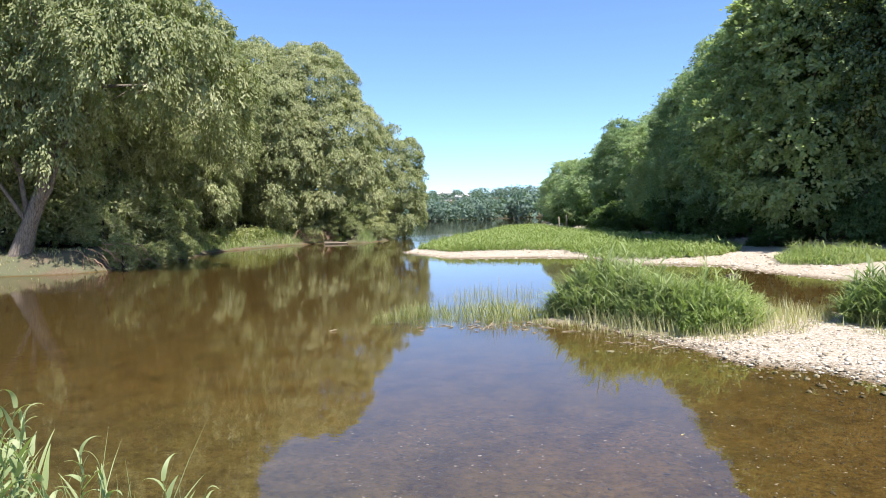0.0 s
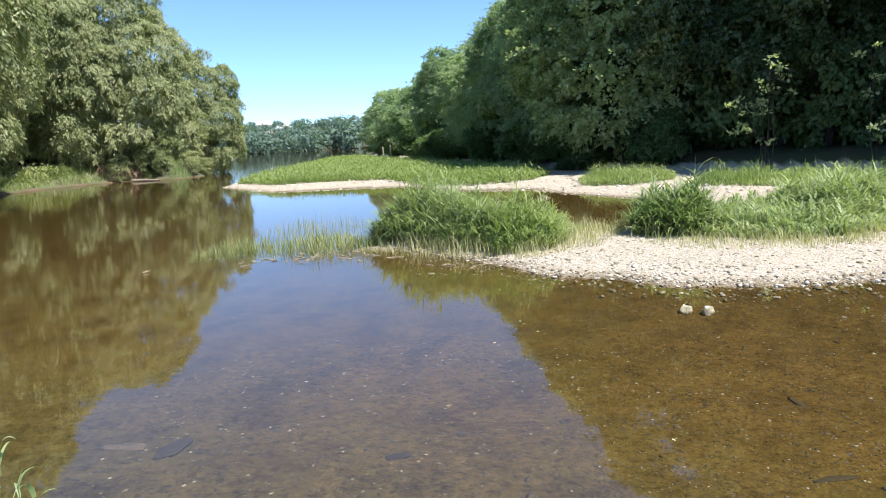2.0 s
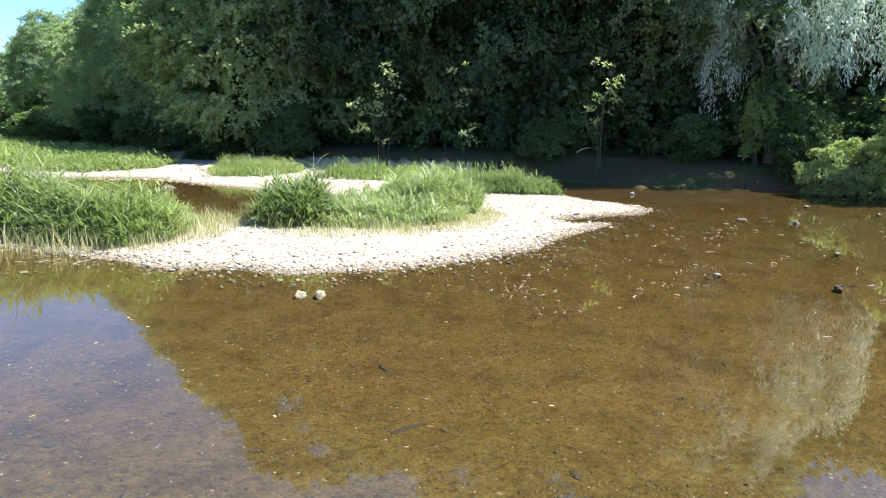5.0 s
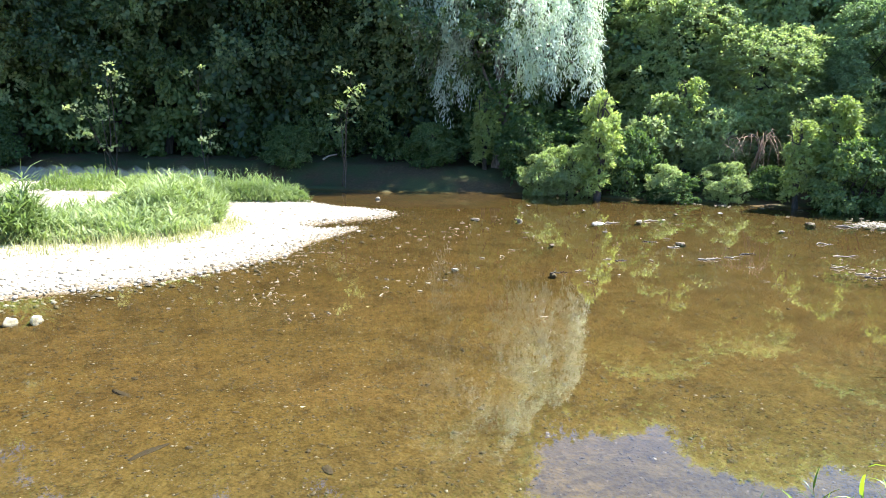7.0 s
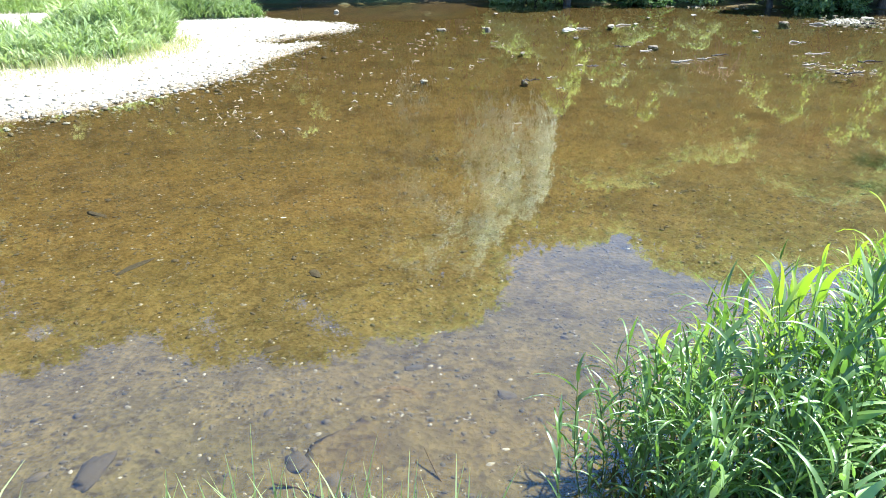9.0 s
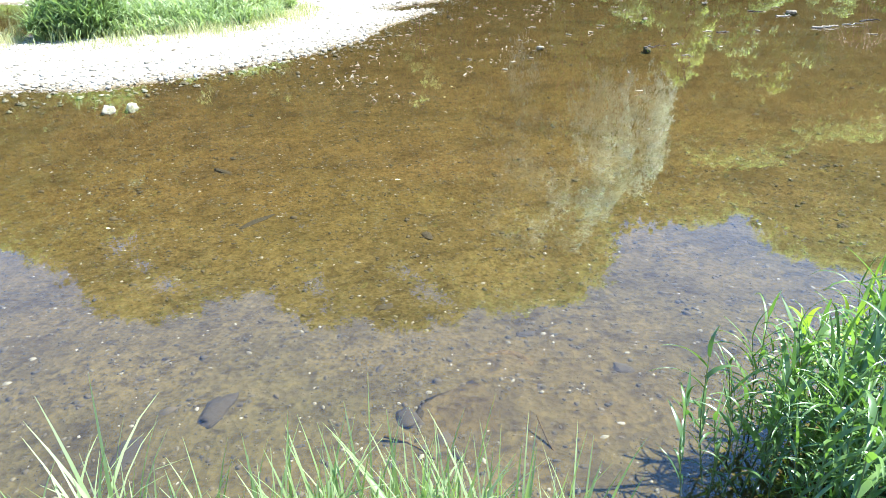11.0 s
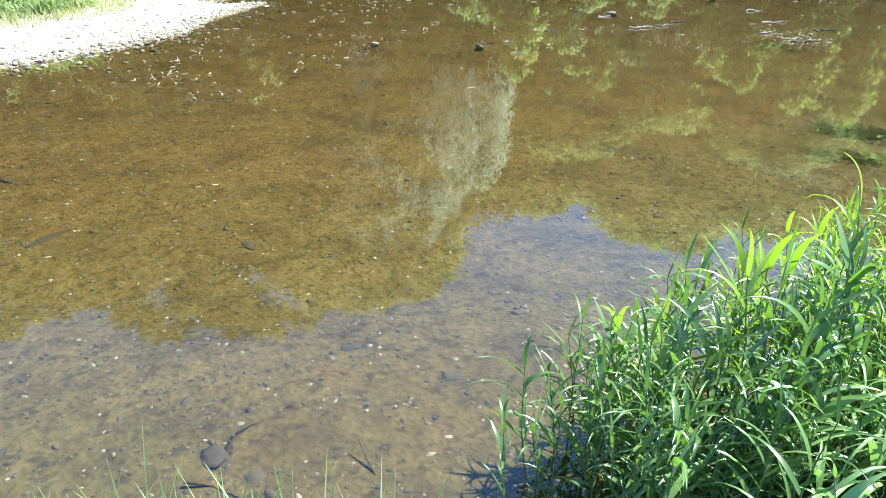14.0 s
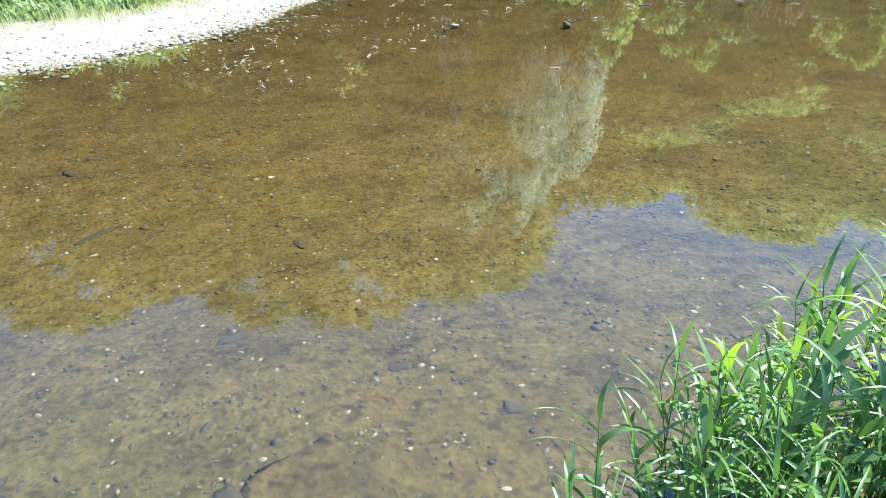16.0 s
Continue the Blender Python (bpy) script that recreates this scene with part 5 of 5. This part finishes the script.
# ---- stones and debris in the water ----


def stone(name, x, y, sx, sy, sz, rz, mat, label, seed, z=0.0, category="stone", group="stones in the shallows"):
    ob = new(name, boulder_mesh(name, sx, sy, sz, mat, seed))
    ob.matrix_basis = pose(x, y, z, 0, 0, rz)
    return tagged(ob, label, category, group)


STONES = [(4.43, 6.94, 0.08, 0.05, 0.012), (4.63, 6.80, 0.09, 0.055, 0.022), (15.5, 6.9, 0.15, 0.08, 0.05), (15.89, 5.87, 0.09, 0.08, 0.11), (16.72, 4.17, 0.20, 0.12, 0.07), (17.87, 3.44, 0.15, 0.10, 0.06),
          (10.3, 2.9, 0.09, 0.05, 0.025), (14.7, 1.83, 0.12, 0.09, 0.06), (18.0, 11.6, 0.09, 0.07, 0.12), (7.2, 20.6, 0.22, 0.15, 0.15), (15.3, 9.6, 0.25, 0.14, 0.08), (20.44, -0.34, 0.17, 0.10, 0.07), (22.4, -2.3, 0.22, 0.12, 0.06), (9.7, 4.3, 0.07, 0.05, 0.02)]
for i, (x, y, a, b, c) in enumerate(STONES):
    a, b = (a, b) if i < 2 else (a * 0.85, b * 0.8)
    z = float(land(np.array([x]), np.array([y]))[0][0])
    top = max(z, 0.0) + c * 0.8
    half = max(c * 0.5, (top - z) / 1.8)
    stone("river_stone", x, y, a, b, half, i * 37, M_WETSTONE if i > 1 else M_BOULDER, "pale flat stone just breaking the shallow water" if z < 0.0 else "pale worn stone lying on gravel", i + 1, top - half * 1.3)
small = [stone("river_stone", 0, 0, 0.075, 0.05, 0.03, 0, M_WETSTONE, "small brown stone breaking the surface of the shallows", 50 + i) for i in range(4)]
plant_all([(small[i % 4], Matrix.LocRotScale((x, y, -0.012), Euler((0, 0, i * 1.3)), (k, k, 1))) for i, (x, y, k) in enumerate(SMALL)])
for i, (x, y, a, b, c) in enumerate([(1.81, 1.70, 0.11, 0.06, 0.03), (2.22, 0.95, 0.07, 0.05, 0.03), (3.09, 0.86, 0.05, 0.03, 0.015), (3.37, 3.27, 0.16, 0.03, 0.015), (3.8, 2.02, 0.06, 0.03, 0.02), (3.07, 0.34, 0.05, 0.035, 0.02), (2.9, 1.66, 0.06, 0.03, 0.015), (1.42, 1.79, 0.10, 0.05, 0.02), (3.94, 4.36, 0.12, 0.03, 0.015), (1.25, 4.59, 0.05, 0.04, 0.02), (0.72, 4.32, 0.09, 0.05, 0.02), (-0.93, 4.89, 0.17, 0.085, 0.035)]):
    z = float(land(np.array([x]), np.array([y]))[0][0])
    stone("bed_stone", x, y, a, b, c * 0.6, i * 53 + 20, M_DARKSTONE, "dark algae-covered stone lying on the river bed", i + 30, z, group="stones on the river bed")


rg = [(2.76 + 0.14 * math.cos(t), 0.80 + 0.14 * math.sin(t)) for t in np.linspace(-2.0, 2.3, 22)]
zr = float(land(np.array([2.76]), np.array([0.80]))[0][0])
V, F = tube([(x, y, zr - 0.026) for x, y in rg], [0.006 + 0.026 * math.sin(math.pi * i / 21) for i in range(22)], 10, np.random.default_rng(3), 0.12)
tagged(new("sunken_ring", mesh_np("sunken_ring", V, F, M_GROUND, smooth=True)), "muddy curved ridge half sunk in the river bed", "ring")


put(tagged(new("bed_stone", boulder_mesh("bed_stone", 0.19, 0.07, 0.025, plain("silty stone", (0.115, 0.083, 0.047), 0.9, 25.0, 0.5), 88)), "pale flat stone sunk beside a darker one", "stone", "stones on the river bed"), pose(-1.30, 5.02, float(land(np.array([-1.3]), np.array([5.02]))[0][0]) - 0.012, 0, 0, -15))
slab = boulder_mesh("sunken_slab", 0.30, 0.24, 0.03, M_GROUND, 77)
slab.attributes.new("silt", "FLOAT", "POINT").data.foreach_set("value", np.full(len(slab.vertices), 0.5, np.float32))
put(tagged(new("sunken_slab", slab), "flat brown clay slab sunk in the river bed", "stone", "stones on the river bed"), pose(2.34, 0.70, float(land(np.array([2.34]), np.array([0.70]))[0][0]) - 0.028, 2, -3, 25))


def drift(name, pts, r, label, mat=M_DEBRIS, category="driftwood"):
    V, F = tube(pts, [r * (1 - 0.5 * i / (len(pts) - 1)) for i in range(len(pts))], 6, np.random.default_rng(5), 0.15)
    return tagged(new(name, mesh_np(name, V, F, mat, smooth=True)), label, category, "driftwood in the shallows")


def snag(x, y, ln, r, a, seed, label, mat):
    """A crooked waterlogged stick with broken side twigs, lying half in the water."""
    rng = np.random.default_rng(seed)
    u = np.array([math.cos(radians(a)), math.sin(radians(a)), 0])
    v = np.array([-u[1], u[0], 0])
    line = [np.array([x, y, 0.004]) + u * ln * (t - 0.5) + v * rng.normal() * ln * 0.07 + np.array([0, 0, rng.uniform(-0.012, 0.022)]) for t in np.linspace(0, 1, 6)]
    pieces = [tube(line, [r * k for k in (0.7, 1.0, 0.9, 0.8, 0.55, 0.25)], 6, rng, 0.25)]
    for k in (1, 3):
        tip = line[k] + u * ln * rng.uniform(0.05, 0.2) + v * ln * rng.uniform(-0.3, 0.3) + np.array([0, 0, rng.uniform(-0.01, 0.05)])
        pieces.append(tube([line[k], (line[k] + tip) / 2 + rng.normal(size=3) * 0.01, tip], [r * 0.5, r * 0.4, r * 0.15], 5, rng, 0.2))
    V, F = join(*pieces)
    return tagged(new("driftwood", mesh_np("driftwood", V, F, mat, smooth=True)), label, "driftwood", "driftwood in the shallows")


for i, (x, y, ln, r, a) in enumerate([(12.0, 2.31, 0.25, 0.014, -40), (13.08, 1.02, 0.42, 0.022, -48), (13.5, 0.7, 0.3, 0.014, -60), (14.08, 0.53, 0.36, 0.016, -50), (14.09, 1.85, 0.3, 0.018, -35), (15.01, -1.06, 0.5, 0.016, -62), (12.98, -1.49, 0.4, 0.018, -70), (13.2, -1.3, 0.35, 0.014, -45), (13.57, -0.96, 0.32, 0.013, -66), (14.4, -1.85, 0.4, 0.016, -75), (17.0, 3.9, 0.4, 0.02, -50), (18.1, 3.2, 0.5, 0.02, -40), (10.35, 2.8, 0.3, 0.012, -50), (10.7, 2.6, 0.22, 0.010, -30), (20.2, -1.2, 0.6, 0.022, -64), (21.0, -2.3, 0.5, 0.02, -80), (8.6, 2.5, 0.14, 0.007, 20), (9.9, 2.2, 0.16, 0.008, -70), (14.5, 2.4, 0.3, 0.014, -55), (16.5, -0.7, 0.4, 0.016, -60)]):
    snag(x, y, ln, r, a, 200 + i, "bleached crooked stick lying in the shallows" if i % 3 else "brown waterlogged branch lying in the shallows", M_LOG if i % 3 else M_TWIG)
drift("driftwood", [(-14.4, 56.4, 0.05), (-13.4, 55.8, 0.08), (-12.2, 55.2, 0.05)], 0.14, "bleached log lying along the muddy bank", M_LOG)
drift("driftwood", [(20.9, 16.2, 1.0), (21.1, 16.1, 1.14), (21.35, 15.9, 1.2)], 0.045, "bare pale branch lying in the dark wood edge", M_LOG)


def debris(center, spread, n, seed, label, ln=0.16):
    """A scatter of dead stalks and leaf scraps lodged in the shallows."""
    rng = np.random.default_rng(seed)
    pieces = []
    for _ in range(n):
        p = np.array([center[0] + rng.normal() * spread[0], center[1] + rng.normal() * spread[1], rng.uniform(-0.004, 0.012)])
        a = rng.uniform(0, math.pi)
        l = ln * rng.uniform(0.25, 0.9)
        q = p + np.array([math.cos(a) * l, math.sin(a) * l, rng.uniform(-0.008, 0.018)])
        r = rng.uniform(0.004, 0.014)
        pieces.append(tube([p, (p + q) / 2 + rng.normal(size=3) * 0.012, q], [r, r * 0.9, r * 0.4], 5))
    V, F = join(*pieces)
    return tagged(new("plant_debris", mesh_np("plant_debris", V, F, M_DEBRIS)), label, "debris", kind="stuff")


drift("driftwood", [(2.30, 0.56, -0.08), (2.42, 0.46, -0.10), (2.52, 0.36, -0.09)], 0.007, "thin dark stick sunk in the muddy shallows", M_GROUND)
drift("driftwood", [(2.38, 0.34, -0.08), (2.42, 0.40, -0.06), (2.48, 0.48, -0.02)], 0.006, "thin dark twig standing out of the shallows", M_GROUND)
drift("driftwood", [(2.06, 0.95, -0.05), (2.10, 0.86, -0.07), (2.09, 0.74, -0.06)], 0.008, "thin dark stick sunk in the muddy shallows", M_GROUND)
# roots washed out of the left bank
rrng = np.random.default_rng(33)
pieces = []
for _ in range(60):
    a = np.array([-15.4 + rrng.normal() * 1.0, 57.9 + rrng.normal() * 0.3, 1.0 + rrng.normal() * 0.2])
    b = a + np.array([rrng.normal() * 0.7, -rrng.uniform(0.2, 1.2), -rrng.uniform(0.5, 1.1)])
    pieces.append(tube(curve(a, b, 0.15, 5, rrng, 0.10), [0.05, 0.042, 0.034, 0.025, 0.012], 5))
V, F = join(*pieces)
tagged(new("root_tangle", mesh_np("root_tangle", V, F, M_DEADWOOD, smooth=True)), "tangle of reddish-brown roots washed out of the bank", "roots")
pieces = []
for _ in range(50):
    a = np.array([-19.2 + rrng.normal() * 0.5, 31.2 + rrng.uniform(-0.5, 4.0), 0.8 + rrng.normal() * 0.2])
    b = a + np.array([rrng.uniform(0.1, 0.9), rrng.normal() * 0.4, -rrng.uniform(0.4, 0.9)])
    pieces.append(tube(curve(a, b, 0.12, 5, rrng, 0.06), [0.03, 0.026, 0.02, 0.015, 0.008], 5))
V, F = join(*pieces)
tagged(new("root_tangle", mesh_np("root_tangle", V, F, M_DEADWOOD, smooth=True)), "tangle of brown roots and twigs hanging down a shaded bank", "roots")

DEB = "dead pale stalks and scraps lodged in the shallows"
debris((6.72, 5.19), (0.22, 0.18), 16, 81, DEB, 0.09)
debris((6.34, 4.5), (0.2, 0.15), 8, 82, DEB, 0.09)
debris((6.71, 5.72), (0.4, 0.3), 14, 83, DEB, 0.08)
debris((9.3, 4.4), (0.6, 0.45), 34, 84, DEB, 0.09)
debris((8.3, 6.0), (0.9, 0.35), 30, 89, DEB, 0.08)
debris((12.5, 6.2), (2.0, 0.9), 60, 85, DEB, 0.14)
debris((0.6, 12.6), (1.1, 0.35), 90, 93, "bleached flattened stalks along the foot of the marsh grass", 0.34)
debris((3.3, 10.6), (0.6, 0.3), 50, 94, "bleached flattened stalks at the foot of the sedge", 0.26)
debris((7.6, 9.4), (1.0, 0.3), 60, 96, "bleached flattened stalks at the foot of the sedge", 0.26)
debris((13.3, -1.4), (0.4, 0.3), 40, 86, DEB, 0.15)
debris((14.5, 2.5), (3.0, 2.0), 80, 87, DEB, 0.18)
debris((21.2, -1.9), (0.9, 0.6), 90, 88, DEB, 0.2)
debris((23.9, 2.3), (0.25, 0.9), 40, 92, DEB, 0.2)

# dead branches caught on the bank
drng = np.random.default_rng(97)
dead = new("dead_branch")
dead.matrix_basis = pose(25.6, 1.5, 0.0)
V, F = tube(curve((1.0, 0.3, 0.6), (-0.3, -0.2, 2.4), 0.3, 6, drng, 0.05), [0.05, 0.045, 0.04, 0.035, 0.03, 0.02], 6)
part("limb", mesh_np("limb", V, F, M_DEADWOOD, smooth=True), dead)
for _ in range(34):
    p = np.array([drng.normal() * 0.25, drng.normal() * 0.55, 2.25 + drng.normal() * 0.12])
    q = p + np.array([-0.3 + drng.normal() * 0.25, drng.normal() * 0.35, -drng.uniform(0.3, 1.3)])
    V, F = tube(curve(p, q, 0.18, 5, drng, 0.06), [0.016, 0.013, 0.010, 0.007, 0.004], 5)
    part("twig", mesh_np("twig", V, F, M_DEADWOOD), dead)
tagged(dead, "tangle of reddish-brown dead twigs hanging on the bank", "branch")

# dark weed under the water
wrng = np.random.default_rng(95)
wp = np.stack([np.where(np.arange(420) < 260, 8.3, 7.4) + wrng.normal(size=420) * 0.12, np.where(np.arange(420) < 260, -2.0, -2.05) + wrng.normal(size=420) * 0.3, np.full(420, -0.13)], 1)
V, F = ribbons(wp, wrng.normal(size=420) * 0.6 + 1.2, wrng.uniform(0.1, 0.3, 420), 0.02, 1.1, 0.35, 4)
V[:, 2] = -0.12 + (V[:, 2] + 0.13) * 0.12
tagged(new("water_weed", mesh_np("water_weed", V, F, M_WEED)), "dark green water weed streaming under the surface", "water weed", kind="stuff")

# fallen leaves on the water
lrng = np.random.default_rng(91)
fl_rows = []
for i in range(12):
    x, y = lrng.uniform(0.6, 7.0), lrng.uniform(1.5, 7.5)
    if land(np.array([x]), np.array([y]))[0][0] > -0.03:
        continue
    fl_rows.append((x, y, lrng.uniform(0, 360)))
leaf_me = mesh_np("floating_leaf", [(-0.022, 0, 0.003), (-0.007, 0.008, 0.005), (0.012, 0.006, 0.004), (0.026, 0, 0.006), (0.012, -0.006, 0.003), (-0.007, -0.008, 0.002)], [[0, 1, 2, 3], [0, 3, 4, 5]], M_FLOAT)
for x, y, a in fl_rows:
    ob = new("floating_leaf", leaf_me)
    ob.matrix_basis = pose(x, y, 0.002, 0, 0, a)
    tagged(ob, "small yellow fallen leaf floating on the river", "leaf", "leaves floating on the river")

# ---- gravel and bed pebbles, as pieces of the ground ----
prng = np.random.default_rng(101)


def on_bar(n, x0, x1, y0, y1, lo=-0.25, hi=3.0):
    P = np.stack([prng.uniform(x0, x1, n), prng.uniform(y0, y1, n)], 1)
    d = signed(BAR_P, P[:, 0], P[:, 1])
    P = P[(d > lo) & (d < hi)]
    return P


P = on_bar(95000, 1.5, 16.5, 6.5, 13.5, -0.1, 3.4)
P = P[prng.random(len(P)) < 0.12 + signed(BAR_P, P[:, 0], P[:, 1]) / 0.4]
z = land(P[:, 0], P[:, 1])[0]
size = prng.gamma(1.6, 0.0062, len(P)).clip(0.006, 0.06)
V, F = chips(np.stack([P[:, 0], P[:, 1], z + size * 0.1], 1), size, prng, 0.4)
tagged(part("gravel", mesh_np("gravel", V, F, M_GRAVEL, smooth=False), ground), "pale sun-bleached river gravel", kind="stuff")
P = on_bar(34000, 1.5, 16.5, 5.8, 13.5, -1.0, 0.34)
P = P[prng.random(len(P)) < np.exp(signed(BAR_P, P[:, 0], P[:, 1]) / 0.28)]
z = land(P[:, 0], P[:, 1])[0]
size = prng.gamma(2.2, 0.0075, len(P)).clip(0.008, 0.06)
V, F = chips(np.stack([P[:, 0], P[:, 1], z + size * 0.2], 1), size, prng)
tagged(part("gravel", mesh_np("gravel", V, F, M_WETSTONE), ground), "scattered wet stones at the edge of the gravel", kind="stuff")
P = on_bar(24000, -5.5, 15, 15, 42, -0.2, 3.0)
z = land(P[:, 0], P[:, 1])[0]
size = prng.gamma(2.0, 0.013, len(P)).clip(0.012, 0.10)
V, F = chips(np.stack([P[:, 0], P[:, 1], z + size * 0.15], 1), size, prng)
tagged(part("gravel", mesh_np("gravel", V, F, M_GRAVEL), ground), "pale river gravel along the island's edge", kind="stuff")
P = np.stack([prng.uniform(-1.5, 7.0, 60000), prng.uniform(-2.0, 7.5, 60000)], 1)
P = P[(np.maximum.reduce([signed(NEAR_P, P[:, 0], P[:, 1]), signed(BAR_P, P[:, 0], P[:, 1])]) < 0.02)]
z = land(P[:, 0], P[:, 1])[0]
size = prng.gamma(1.8, 0.0034, len(P)).clip(0.0025, 0.017)
V, F = chips(np.stack([P[:, 0], P[:, 1], z], 1), size, prng, 0.4)
tagged(part("bed_pebbles", mesh_np("bed_pebbles", V, F, M_BEDSTONE), ground), "small brown pebbles on the river bed", kind="stuff")
lit = np.random.default_rng(202)
P = np.stack([lit.uniform(-2.0, 11.0, 3600), lit.uniform(-2.0, 9.5, 3600)], 1)
P = P[(np.maximum.reduce([signed(NEAR_P, P[:, 0], P[:, 1]), signed(BAR_P, P[:, 0], P[:, 1])]) < -0.1)]
P = P[billow(np.column_stack([P, np.zeros(len(P))]), 1.3, lit) + lit.uniform(-0.5, 0.5, len(P)) > -0.1]
z = land(P[:, 0], P[:, 1])[0]
size = lit.gamma(2.6, 0.0056, len(P)).clip(0.006, 0.04)
V, F = chips(np.stack([P[:, 0], P[:, 1], z + 0.002], 1), size, lit, 0.25)
tagged(part("leaf_litter", mesh_np("leaf_litter", V, F, M_LITTER), ground), "dark sodden leaves and bark on the river bed", kind="stuff")
P = np.stack([21.3 + prng.normal(size=1500) * 0.6, -1.8 + prng.normal(size=1500) * 0.5], 1)
z = land(P[:, 0], P[:, 1])[0]
P, z = P[z > -0.07], z[z > -0.07]
size = prng.gamma(2.2, 0.014, len(P)).clip(0.012, 0.07)
V, F = chips(np.stack([P[:, 0], P[:, 1], z + size * 0.2], 1), size, prng)
tagged(part("gravel", mesh_np("gravel", V, F, M_WETSTONE), ground), "pale stones of a small shoal in the shallows", kind="stuff")
STONE_ME = []
for i in range(8):
    V, F = pebbles(np.zeros((1, 3)), [1.0], prng, 0.6)
    STONE_ME.append(mesh_np("stone", V, F, M_GRAVEL))
P = on_bar(2600, 3.2, 9.5, 6.8, 10.5, -0.25, 0.9)[:300]
z = land(P[:, 0], P[:, 1])[0]
for i, (p, zz) in enumerate(zip(P, z)):
    ob = part("stone", STONE_ME[i % 8], ground)
    s = float(prng.uniform(0.016, 0.042))
    ob.matrix_basis = Matrix.LocRotScale((p[0], p[1], zz + s * 0.2), Euler((0, 0, prng.uniform(0, 6.28))), (s, s, s))
